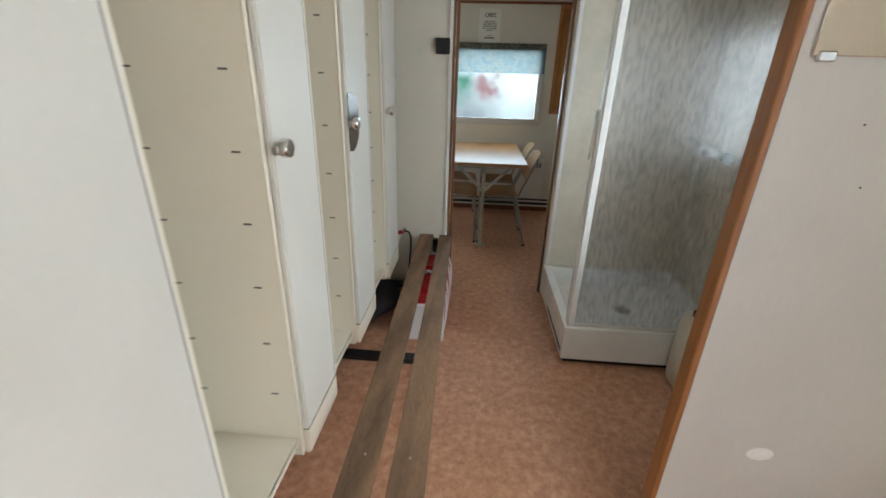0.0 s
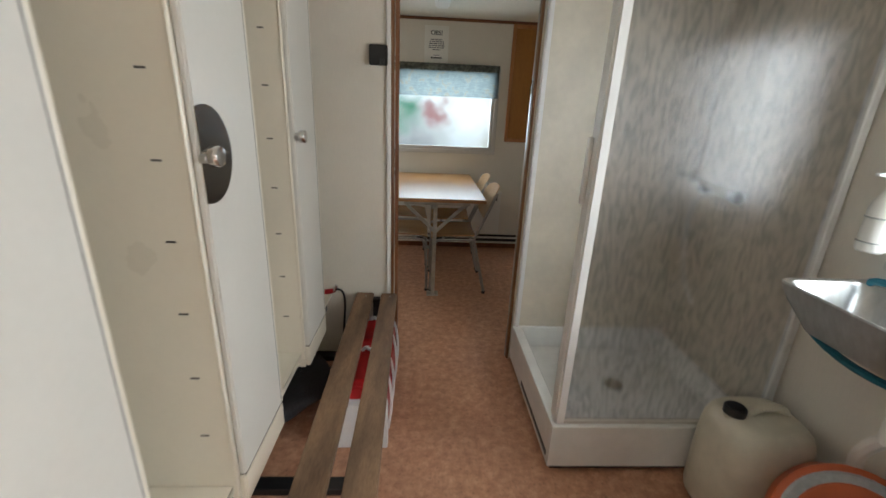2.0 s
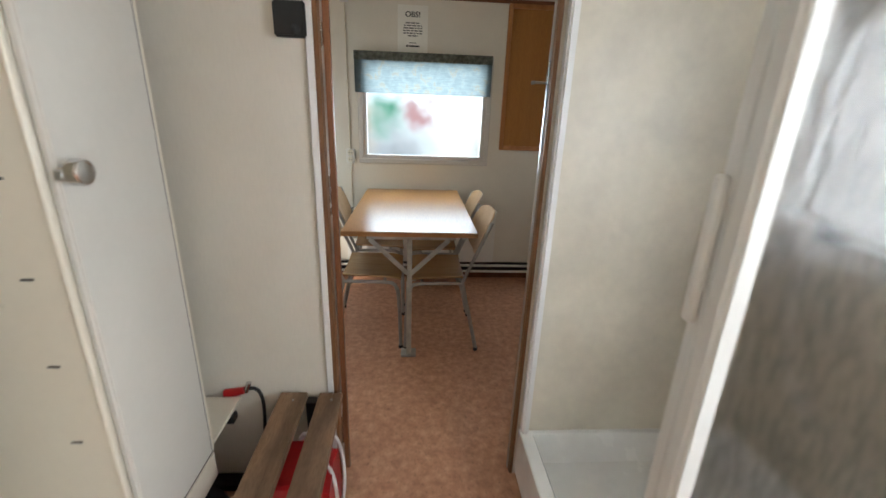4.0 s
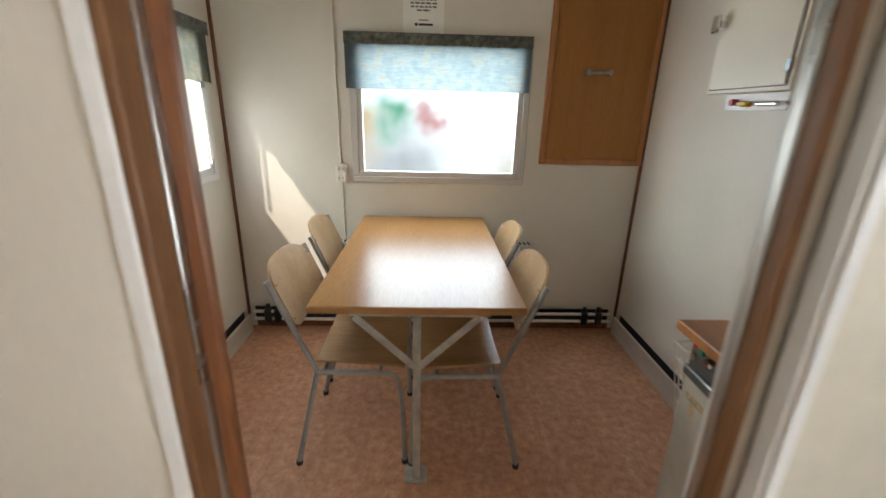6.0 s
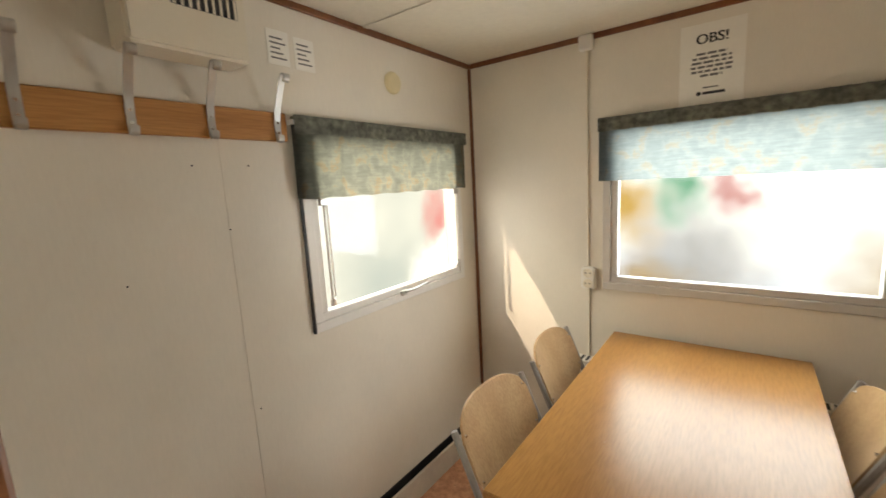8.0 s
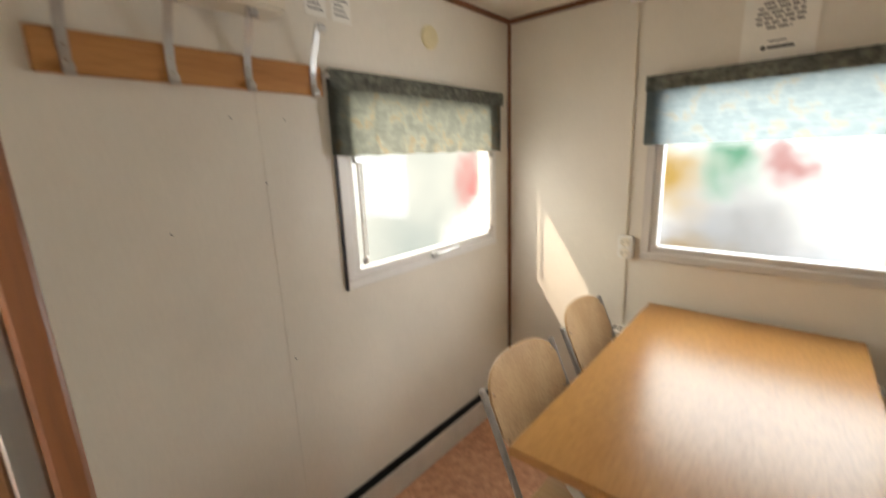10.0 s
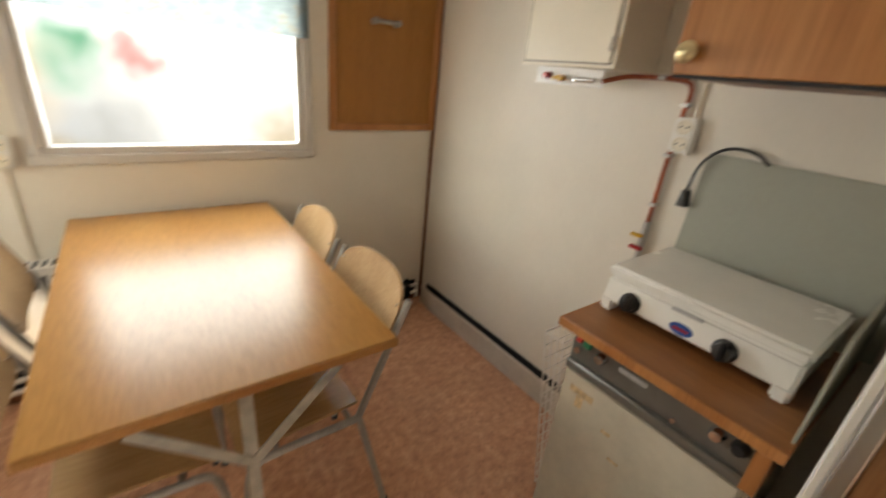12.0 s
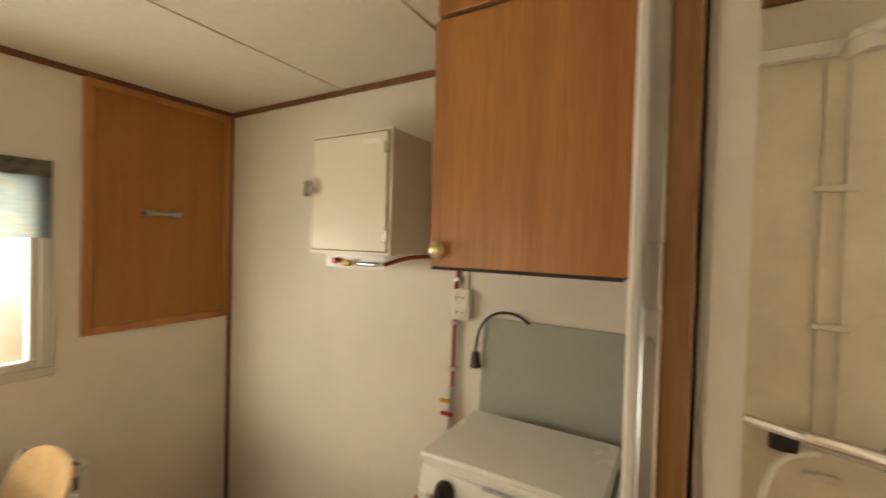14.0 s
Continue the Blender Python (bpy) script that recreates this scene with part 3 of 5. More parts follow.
def locker(y0, w, closed, lock, label, last=False):
    t = thing("locker", (LX - 0.2, y0, LB), label, "locker", "row of lockers")
    bx, e = XL + 0.012, 0.009
    part("side_panel", box(bx, LX, y0, y0 + e, LB, LT, 0.002), CREAM, t)
    far = part("side_panel", box(bx, LX - (0.25 if last else 0.0), y0 + w - e, y0 + w, LB, LT, 0.002), CREAM, t)
    part("back_panel", box(bx, bx + 0.006, y0 + e, y0 + w - e, LB, LT), CREAM, t)
    part("bottom_shelf", box(bx + 0.006, LX - 0.012, y0 + e, y0 + w - e, LB + 0.055, LB + 0.067, 0.002), CREAM, t)
    part("top_panel", box(bx + 0.006, LX, y0 + e, y0 + w - e, LT - 0.02, LT), CREAM, t)
    if closed:
        part("kick_panel", box(LX, LX + 0.018, y0 - 0.001, y0 + w + 0.001, LB, 0.405, 0.004, seg=2), CREAM, t)
        d = part("door", box(LX + 0.001, LX + 0.018, y0 + 0.002, y0 + w - 0.002, 0.408, LT - 0.004, 0.004, seg=2), DOORC, t, "plain enamelled locker door")
        part("edge_bead", rod((LX + 0.011, y0 + w - 0.001, 0.41), (LX + 0.011, y0 + w - 0.001, LT - 0.006), 0.0075, n=14), CREAM, d, "rolled cream edge")
        # the bead's shadow line, laid on the door as a dark strip
        part("dark_seam", box(LX + 0.0125, LX + 0.0185, y0 + w - 0.0115, y0 + w - 0.0095, 0.41, LT - 0.006), SLOT, d, "painted shadow line beside the rolled edge")
        part("kick_gap", box(LX + 0.002, LX + 0.016, y0 + 0.004, y0 + w - 0.004, 0.404, 0.4085), SLOT, t, "dark gap over the kick panel")
        if lock:
            zk, yk = 1.214, y0 + 0.016
            if lock == 2:
                pl = part("lock_plate", half_disc(LX + 0.0185, y0 + 0.004, y0 + 0.034, zk, 0.0985), PLATE, d, "round polished steel plate")
            part("lock", lathe([(0.013, 0), (0.012, 0.011), (0.019, 0.013), (0.0215, 0.016), (0.0215, 0.030), (0.019, 0.034), (0.008, 0.035)], pose(LX + 0.018, yk, zk, 0, 90, 0), 24), CHROME, d, "chrome twist lock")
            part("hasp", box(LX + 0.018, LX + 0.034, yk - 0.022, yk - 0.01, zk - 0.012, zk + 0.006, 0.003), STEEL, d)
    else:
        # pressed slots on the panel that faces the opening
        for z in () if last else SLOT_Z[1:]:
            for x in (-0.39, -0.595):
                part("slot", box(x - 0.010, x + 0.010, y0 + w - e - 0.0012, y0 + w - e - 0.0002, z - 0.0022, z + 0.0022), SLOT, far)
        for x in () if last else (-0.372, -0.352):
            part("rivet", rod((x, y0 + w - e - 0.003, LB + 0.025), (x, y0 + w - e, LB + 0.025), 0.003, n=8), RUBBER, far)
        if last:
            return t
        part("edge_fold", box(LX - 0.004, LX + 0.004, y0 + w - 0.012, y0 + w - 0.001, LB + 0.09, LT - 0.01, 0.003), CREAM, t)
        part("shelf_lip", box(LX - 0.014, LX - 0.012, y0 + e, y0 + w - e, LB + 0.04, LB + 0.067), CREAM, t)
    return t


for k, (ya, yb, yc) in enumerate(((0.30, 0.60, 0.955), (0.955, 1.21, 1.515), (1.515, 1.805, 2.125), (2.125, 2.405, PN - 0.012))):
    locker(ya, yb - ya - 0.002, True, (0, 1, 2, 1)[k], "cream enamelled steel locker with closed narrow door")
    locker(yb, yc - yb - 0.002, False, 0, "open cream steel locker without a door, empty", last=k == 3)
locker(-0.25, 0.548, True, 0, "wide cream steel locker at the entrance")
stand = thing("locker_stand", (-0.6, 1.2, 0), "black steel stand under the lockers", "stand")
for y in (0.45, 1.83, 2.655):
    part("foot_bar", box(-0.84, -0.03, y - 0.028, y + 0.028, 0, 0.03, 0.002), BLACK, stand)
    part("upright", box(-0.84, -0.80, y - 0.018, y + 0.018, 0.03, LB - 0.03, 0.002), BLACK, stand)
    part("bearer", box(-0.86, -0.37, y - 0.018, y + 0.018, LB - 0.03, LB - 0.002, 0.002), BLACK, stand)
    if y == 1.83:
        continue
    part("bench_upright", box(-0.125, -0.09, y - 0.018, y + 0.018, 0.03, 0.372, 0.002), BLACK, stand)

# ---- bench of two boards ----
bench = thing("bench", (-0.1, 1.5, 0.375), "long bench of two weathered wooden boards", "bench")
for x0, x1, ye in ((-0.212, -0.122, 2.664), (-0.082, -0.003, 2.660)):
    bm = box(x0, x1, 0.35, ye, 0.374, 0.398, 0.003, seg=2)
    for v in bm.verts:
        v.co.x += (2.66 - v.co.y) * (0.0165 if v.co.x < -0.02 else 0.026)
    part("board", bm, BENCH, bench)
for y in (0.9, 2.62):
    for x in (-0.16, -0.035):
        part("screw", rod((x + (2.66 - y) * 0.0165, y, 0.397), (x + (2.66 - y) * 0.0165, y, 0.3995), 0.004, n=10), TUBE, bench)

# red bags with white blocks under the bench
for k, (y0, y1) in enumerate(((2.02, 2.30), (2.32, 2.58))):
    bag = thing("packed_bag", (-0.12, (y0 + y1) / 2, 0), "red plastic bag with white straps under the bench", "bag", "bags under the bench")
    bm = box(-0.205, -0.005, y0 + 0.035, y1, 0.005, 0.29, 0.03, seg=3)
    bmesh.ops.subdivide_edges(bm, edges=bm.edges, cuts=2, use_grid_fill=True)
    for v in bm.verts:
        q = noise.noise_vector(v.co * 9) * 0.012
        v.co += Vector((q.x, q.y, max(q.z, 0.004 - v.co.z)))
    part("sack", bm, RED, bag)
    if k == 0:
        part("end_block", box(-0.21, 0.004, y0, y0 + 0.04, 0.0, 0.215, 0.004), FOAM, bag, "white foam block")
    for dy in (0.08, 0.2):
        part("strap", tube([(0.0, y0 + dy, 0.03), (0.016, y0 + dy + 0.02, 0.14), (0.0, y0 + dy + 0.05, 0.26), (-0.03, y0 + dy + 0.06, 0.30)], 0.006, rounds=2), FOAM, bag, "white strap")
    part("knot", tube([(-0.13, y1 - 0.01, 0.285), (-0.115, y1 - 0.005, 0.305), (-0.095, y1 - 0.012, 0.292), (-0.085, y1, 0.30)], 0.008, rounds=1), FOAM, bag)

# dark bundle and lead under the lockers
bm = bmesh.new()
bmesh.ops.create_icosphere(bm, subdivisions=4, radius=1, matrix=pose(-0.47, 2.34, 0.075) @ Matrix.Diagonal((0.17, 0.24, 0.085, 1)))
for v in bm.verts:
    v.co += noise.noise_vector(v.co * 7) * 0.03
    v.co.z = max(v.co.z, 0.002)
single("dark_sack", bm, RUBBER, "dark crumpled fabric sack under the lockers", "sack", at=(-0.47, 2.34, 0))
lead = thing("power_lead", (-0.32, 2.66, 0.38), "black lead with red plug by the lockers", "cable")
part("cord", tube([(-0.335, 2.672, 0.405), (-0.29, 2.672, 0.41), (-0.272, 2.668, 0.35), (-0.285, 2.66, 0.18), (-0.29, 2.64, 0.02), (-0.36, 2.5, 0.012), (-0.42, 2.30, 0.17)], 0.006, rounds=3), BLACK, lead)
part("plug", rod((-0.40, 2.672, 0.385), (-0.335, 2.672, 0.40), 0.017, r2=0.012), RED, lead, "red plug")
part("clamp", rod((-0.33, 2.672, 0.395), (-0.318, 2.672, 0.43), 0.009), CHROME, lead, "chrome clamp")

# black thermostat box on the partition
th = thing("thermostat_box", (-0.1, PN, 1.535), "small black box on the partition wall", "control box")
part("housing", box(-0.130, -0.050, PN - 0.028, PN, 1.492, 1.575, 0.004, seg=2), BLACK, th)
part("dial", lathe([(0.012, 0), (0.012, 0.005), (0.009, 0.007)], pose(-0.073, PN - 0.028, 1.51, 90, 0, 0), 16), RUBBER, th)

# ---- shower ----
SX0, SX1, SY0, SY1 = 0.628, XR - 0.006, 1.905, PN - 0.006
sh = thing("shower_cabin", ((SX0 + SX1) / 2, (SY0 + SY1) / 2, 0), "white shower cabin with rippled frosted glass", "shower")
bm = bmesh.new()
def ringv(x0, x1, y0, y1, z):
    return [bm.verts.new(p) for p in ((x0, y0, z), (x1, y0, z), (x1, y1, z), (x0, y1, z))]
rings = [ringv(SX0, SX1, SY0, SY1, 0.03), ringv(SX0, SX1, SY0, SY1, 0.215), ringv(SX0 + 0.004, SX1 - 0.004, SY0 + 0.004, SY1 - 0.004, 0.219), ringv(SX0 + 0.045, SX1 - 0.03, SY0 + 0.045, SY1 - 0.03, 0.219), ringv(SX0 + 0.05, SX1 - 0.035, SY0 + 0.05, SY1 - 0.035, 0.212), ringv(SX0 + 0.085, SX1 - 0.07, SY0 + 0.085, SY1 - 0.07, 0.125), ringv(SX0 + 0.11, SX1 - 0.09, SY0 + 0.11, SY1 - 0.09, 0.115)]
for a, b in zip(rings, rings[1:]):
    for k in range(4):
        bm.faces.new((a[k], a[(k + 1) % 4], b[(k + 1) % 4], b[k]))
bm.faces.new(rings[-1])
bm.faces.new(rings[0][::-1])
tray = part("tray", bm, TRAY, sh, "glossy white shower tray")
part("drain", lathe([(0.045, 0), (0.045, 0.004), (0.03, 0.006)], pose(1.05, 2.3, 0.115), 24), CHROME, tray)
# set-back black block drawn for the shade under the tray
part("tray_under_shade", box(SX0 + 0.02, SX1 - 0.02, SY0 + 0.02, SY1 - 0.01, 0.0, 0.03), BLACK, tray, "black fill for the shade under the tray")
part("skirt_seal", box(SX0 - 0.002, SX0 + 0.002, SY0 + 0.03, SY1 - 0.30, 0.055, 0.075, 0), BLACK, tray, "dark skirt gap")
part("corner_post", box(SX0 + 0.008, SX0 + 0.046, SY0 + 0.008, SY0 + 0.046, 0.219, 1.93, 0.008, seg=3), WHITE, sh, "white aluminium corner post")
part("door_edge", box(SX0 + 0.012, SX0 + 0.03, SY0 + 0.048, SY0 + 0.075, 0.225, 1.92, 0.004), WHITE, sh)
part("door_grip", box(SX0 - 0.004, SX0 + 0.012, SY0 + 0.052, SY0 + 0.07, 1.05, 1.26, 0.004), WHITE, sh)
part("end_post", box(SX0 + 0.004, SX0 + 0.03, SY1 - 0.036, SY1 - 0.001, 0.219, 1.93, 0.006, seg=2), WHITE, sh, "white aluminium end post")
part("wall_post", box(SX1 - 0.03, SX1 - 0.002, SY0 + 0.01, SY0 + 0.04, 0.219, 1.93, 0.004), WHITE, sh)
part("top_rail", box(SX0 + 0.046, SX1 - 0.03, SY0 + 0.012, SY0 + 0.04, 1.90, 1.93, 0.003), WHITE, sh)
part("bottom_rail", box(SX0 + 0.046, SX1 - 0.03, SY0 + 0.014, SY0 + 0.036, 0.219, 0.234, 0.002), DUCT, sh)
shower_pane = part("glass", box(SX0 + 0.044, SX1 - 0.028, SY0 + 0.022, SY0 + 0.027, 0.23, 1.905), RAIN, sh, "rippled translucent glass")
shower_pane.visible_shadow = False
part("back_panel", box(SX0 + 0.03, SX1 - 0.002, SY1 - 0.012, SY1 - 0.002, 0.219, 1.93, 0), SHOWER, sh)
part("side_panel", box(SX1 - 0.016, SX1 - 0.004, SY0 + 0.04, SY1 - 0.012, 0.219, 1.93, 0), SHOWER, sh)
part("top_rail", box(SX1 - 0.045, SX1 - 0.016, SY0 + 0.04, SY1 - 0.012, 1.895, 1.925, 0.003), WHITE, sh)
part("top_rail", box(SX0 + 0.004, SX0 + 0.03, SY0 + 0.046, SY1 - 0.036, 1.90, 1.93, 0.003), WHITE, sh)
mx = SX1 - 0.016
for y in (2.385, 2.425):
    part("riser", rod((mx - 0.006, y, 1.02), (mx - 0.004, y, 1.88), 0.004), SHOWER, sh)
for z in (1.29, 1.60, 0.95):
    part("clip", box(mx - 0.016, mx, 2.37, 2.44, z - 0.007, z + 0.007, 0.003), SHOWER, sh)
mixer = part("mixer", rod((mx - 0.05, 2.30, 1.03), (mx - 0.05, 2.48, 1.05), 0.019), CHROME, sh, "chrome mixer tap")
for y in (2.30, 2.49):
    part("handle", rod((mx - 0.05, y - 0.03, 1.03), (mx - 0.05, y + 0.015, 1.035), 0.026), BLACK, mixer, "black handle")
part("spout", tube([(mx - 0.06, 2.45, 1.05), (mx - 0.08, 2.56, 1.075), (mx - 0.08, 2.66, 1.08)], 0.012), CHROME, mixer)
part("hose", tube([(mx - 0.05, 2.42, 1.02), (mx - 0.07, 2.50, 1.0), (mx - 0.07, 2.53, 0.85), (mx - 0.05, 2.50, 0.6), (mx - 0.04, 2.40, 0.5)], 0.008, rounds=2), PLASTIC, sh, "white shower hose")
part("shower_head", rod((mx - 0.02, 2.35, 1.94), (mx - 0.09, 2.40, 1.90), 0.014, lathe([(0.02, 0), (0.035, 0.02), (0.036, 0.03)], look((mx - 0.09, 2.40, 1.90), (mx - 0.12, 2.45, 2.0)))), PLASTIC, sh, "white shower head")

# ---- wash place ----
basin = thing("wash_basin", (1.3, 1.45, 0.88), "stainless steel wash basin on the wall", "wash basin")
bm = bmesh.new()
def ringb(x0, x1, y0, y1, z, r=0.04, n=5):
    out = []
    for cx, cy, a0 in ((x1 - r, y1 - r, 0), (x0 + r, y1 - r, 90), (x0 + r, y0 + r, 180), (x1 - r, y0 + r, 270)):
        for k in range(n + 1):
            a = radians(a0 + 90 * k / n)
            out.append(bm.verts.new((cx + r * math.cos(a), cy + r * math.sin(a), z)))
    return out
rb = [ringb(1.20, 1.44, 1.14, 1.70, 0.775, 0.06), ringb(1.155, XR - 0.004, 1.10, 1.745, 0.875), ringb(1.15, XR - 0.003, 1.095, 1.75, 0.896), ringb(1.153, XR - 0.004, 1.098, 1.747, 0.901), ringb(1.165, XR - 0.05, 1.11, 1.735, 0.897), ringb(1.18, XR - 0.06, 1.125, 1.72, 0.87), ringb(1.22, XR - 0.09, 1.16, 1.68, 0.785, 0.06)]
for a, b in zip(rb, rb[1:]):
    for k in range(len(a)):
        bm.faces.new((a[k], a[(k + 1) % len(a)], b[(k + 1) % len(a)], b[k]))
bm.faces.new(rb[-1])
bm.faces.new(rb[0][::-1])
part("bowl", bm, STEEL, basin, "brushed steel bowl")
part("waste", lathe([(0.03, 0), (0.03, 0.003), (0.02, 0.004)], pose(1.30, 1.42, 0.785), 20), CHROME, basin)
trap = part("trap", rod((1.30, 1.45, 0.776), (1.30, 1.45, 0.72), 0.035), GREYBAND, basin, "grey and white waste trap")
part("trap_cup", rod((1.30, 1.45, 0.72), (1.30, 1.45, 0.58), 0.027, rod((1.30, 1.45, 0.67), (1.30, 1.45, 0.655), 0.031)), PLASTIC, trap)
part("waste_pipe", tube([(1.30, 1.45, 0.6), (1.31, 1.5, 0.52), (1.38, 1.56, 0.42), (1.44, 1.58, 0.30)], 0.018, rounds=1), PLASTIC, trap)
for y in (1.70, 1.15):
    part("bracket", box(1.40, XR - 0.004, y, y + 0.02, 0.74, 0.80, 0.003), STEEL, basin)
part("hose", tube([(1.44, 1.70, 0.86), (1.40, 1.735, 0.915), (1.42, 1.55, 0.925), (1.44, 1.2, 0.92)], 0.011, rounds=2), TEAL, basin, "teal rubber hose")
part("hose", tube([(1.20, 1.735, 0.85), (1.25, 1.66, 0.74), (1.30, 1.52, 0.70), (1.40, 1.3, 0.72)], 0.011, rounds=2), TEAL, basin, "teal rubber hose below")
pipe = thing("wall_pipe", (XR - 0.01, 1.6, 0.74), "cream painted pipe along the wall", "pipe")
part("pipe", rod((XR - 0.014, 0.95, 0.742), (XR - 0.014, 1.89, 0.742), 0.008), CREAM, pipe)
for y in (1.2, 1.82):
    part("bracket", box(XR - 0.026, XR, y - 0.012, y + 0.012, 0.72, 0.77, 0.003), CREAM, pipe)

soap = thing("soap_dispenser", (1.41, 1.745, 0.96), "white pump soap bottle in wall wire holder", "soap dispenser")
part("bottle", lathe([(0.028, 0), (0.034, 0.006), (0.034, 0.12), (0.030, 0.145), (0.015, 0.175), (0.013, 0.19)], pose(1.405, 1.752, 0.985), 24), PLASTIC, soap)
part("pump", box(1.345, 1.415, 1.744, 1.760, 1.198, 1.208, 0.003, rod((1.405, 1.752, 1.175), (1.405, 1.752, 1.2), 0.009)), WHITE, soap)
for z in (1.015, 1.085):
    part("wire", tube([(1.46, 1.715, z), (1.405, 1.715, z), (1.37, 1.735, z), (1.37, 1.77, z), (1.405, 1.788, z), (1.46, 1.788, z)], 0.0025, rounds=1), STEEL, soap, "steel wire loop")

can = thing("jerrycan", (1.27, 1.76, 0), "milky white plastic water jerrycan, black cap", "jerrycan")
bm = bmesh.new()
can_rings = []
for z, k in ((0.002, 0.86), (0.012, 0.94), (0.04, 0.985), (0.12, 1.0), (0.22, 1.0), (0.30, 0.985), (0.345, 0.95), (0.375, 0.88), (0.395, 0.76), (0.402, 0.60)):
    ring = []
    for q in range(40):
        a = 2 * math.pi * q / 40
        c, d = math.cos(a), math.sin(a)
        ring.append(bm.verts.new((1.272 + 0.148 * k * math.copysign(abs(c) ** 0.55, c), 1.764 + 0.13 * k * math.copysign(abs(d) ** 0.55, d), z)))
    can_rings.append(ring)
for a, b in zip(can_rings, can_rings[1:]):
    for q in range(40):
        bm.faces.new((a[q], a[(q + 1) % 40], b[(q + 1) % 40], b[q]))
bm.faces.new(can_rings[0][::-1])
bm.faces.new(can_rings[-1])
part("body", bm, CAN, can)
part("neck", rod((1.18, 1.77, 0.385), (1.18, 1.77, 0.408), 0.03), CAN, can)
part("cap", lathe([(0.034, 0), (0.034, 0.022), (0.029, 0.027)], pose(1.18, 1.77, 0.402), 24), BLACK, can, "black screw cap")
part("grip", tube([(1.225, 1.77, 0.395), (1.25, 1.77, 0.425), (1.34, 1.77, 0.425), (1.37, 1.77, 0.385)], 0.016, rounds=2), CAN, can)
part("tap", rod((1.15, 1.66, 0.03), (1.11, 1.62, 0.025), 0.014), BLACK, can, "black drain tap")

tub = thing("drum", (1.34, 1.42, 0.17), "orange plastic drum lying tilted, blue label", "drum")
TM = look((1.36, 1.50, 0.215), (1.36 + 0.45, 1.50 + 0.75, 0.215 - 0.5))
part("shell", lathe([(0.10, -0.12), (0.165, -0.10), (0.18, 0.0), (0.188, 0.04), (0.188, 0.055), (0.17, 0.062)], TM, 40), ORANGE, tub)
part("band", lathe([(0.172, 0.060), (0.165, 0.072), (0.145, 0.074)], TM, 40), GREYBAND, tub, "grey band")
part("face", lathe([(0.146, 0.070), (0.140, 0.080), (0.05, 0.084)], TM, 40), ORANGE, tub)
bm = box(-0.07, 0.10, -0.05, 0.06, 0.0845, 0.0865)
bmesh.ops.transform(bm, matrix=TM, verts=bm.verts)
part("print", bm, BLUE, tub, "blue printed field")
for i in range(4):
    bm = box(-0.055 + 0.036 * i, -0.035 + 0.036 * i, -0.03, 0.035 - 0.012 * (i % 2), 0.087, 0.088)
    bmesh.ops.transform(bm, matrix=TM, verts=bm.verts)
    part("print_bar", bm, ORANGE, tub)

mir = thing("wall_mirror", (1.0, QN, 1.7), "frameless mirror with clips on the partition", "mirror")
part("plate", box(0.672, 1.15, QN - 0.006, QN - 0.001, 1.417, 1.95, 0.001), MIRROR, mir)
for x in (0.695, 1.12):
    part("clip", box(x - 0.014, x + 0.014, QN - 0.009, QN, 1.408, 1.424, 0.002), STEEL, mir)
bm = lathe([(0.033, 0), (0.030, 0.0012)], pose(0.862, QN - 0.0005, 0.535, 90, 0, 0) @ Matrix.Diagonal((1, 0.62, 1, 1)), 9)
single("paint_chip", bm, FOAM, "bare white chipped spot on the partition", "paint chip")
for x, z in ((0.835, 1.20), (0.80, 1.31)):
    single("screw_hole", rod((x, QN - 0.0015, z), (x, QN, z), 0.0018, n=8), RUBBER, "tiny dark screw hole in the partition", "screw hole")

# ---- dining table ----
TX0, TX1, TY0, TY1, TZ = -0.135, 0.555, 3.455, 4.642, 0.74
CX = 0.208
table = thing("dining_table", (CX, 4.05, 0), "beech laminate table with grey steel legs", "table")
top = part("tabletop", box(TX0, TX1, TY0, TY1, TZ - 0.004, TZ, 0.0015), BEECH, table, "glossy beech laminate top")
part("edge_band", box(TX0 - 0.001, TX1 + 0.001, TY0 - 0.001, TY1 + 0.001, TZ - 0.025, TZ - 0.004, 0.001), BEECH_EDGE, table, "darker worn edge band")
for y in (TY0 + 0.045, TY1 - 0.045):
    part("post", box(CX - 0.0135, CX + 0.0135, y - 0.0135, y + 0.0135, 0.012, 0.69, 0.002), TABLEG, table)
    part("crossbar", box(CX - 0.22, CX + 0.24, y - 0.0135, y + 0.0135, 0.69, 0.714, 0.002), TABLEG, table)
    for s in (-1, 1):
        bm = box(-0.012, 0.012, -0.003, 0.003, 0, 0.27)
        bmesh.ops.transform(bm, verts=bm.verts, matrix=pose(CX + s * 0.008, y - 0.0165, 0.505, 0, s * 46, 0))
        part("brace", bm, TABLEG, table)
    part("foot_plate", box(CX - 0.045, CX + 0.04, y - 0.02, y + 0.055, 0.0, 0.012, 0.002), TABLEG, table, "square steel foot plate")
for x in (TX0 + 0.06, TX1 - 0.06):
    part("rail", box(x - 0.012, x + 0.012, TY0 + 0.06, TY1 - 0.06, 0.685, 0.714, 0.002), TABLEG, table)
for x, y in ((0.05, 3.78), (0.47, 3.66), (0.33, 4.0)):
    part("scratch", box(x, x + 0.006, y, y + 0.008, TZ, TZ + 0.0004), BEECH_EDGE, top)


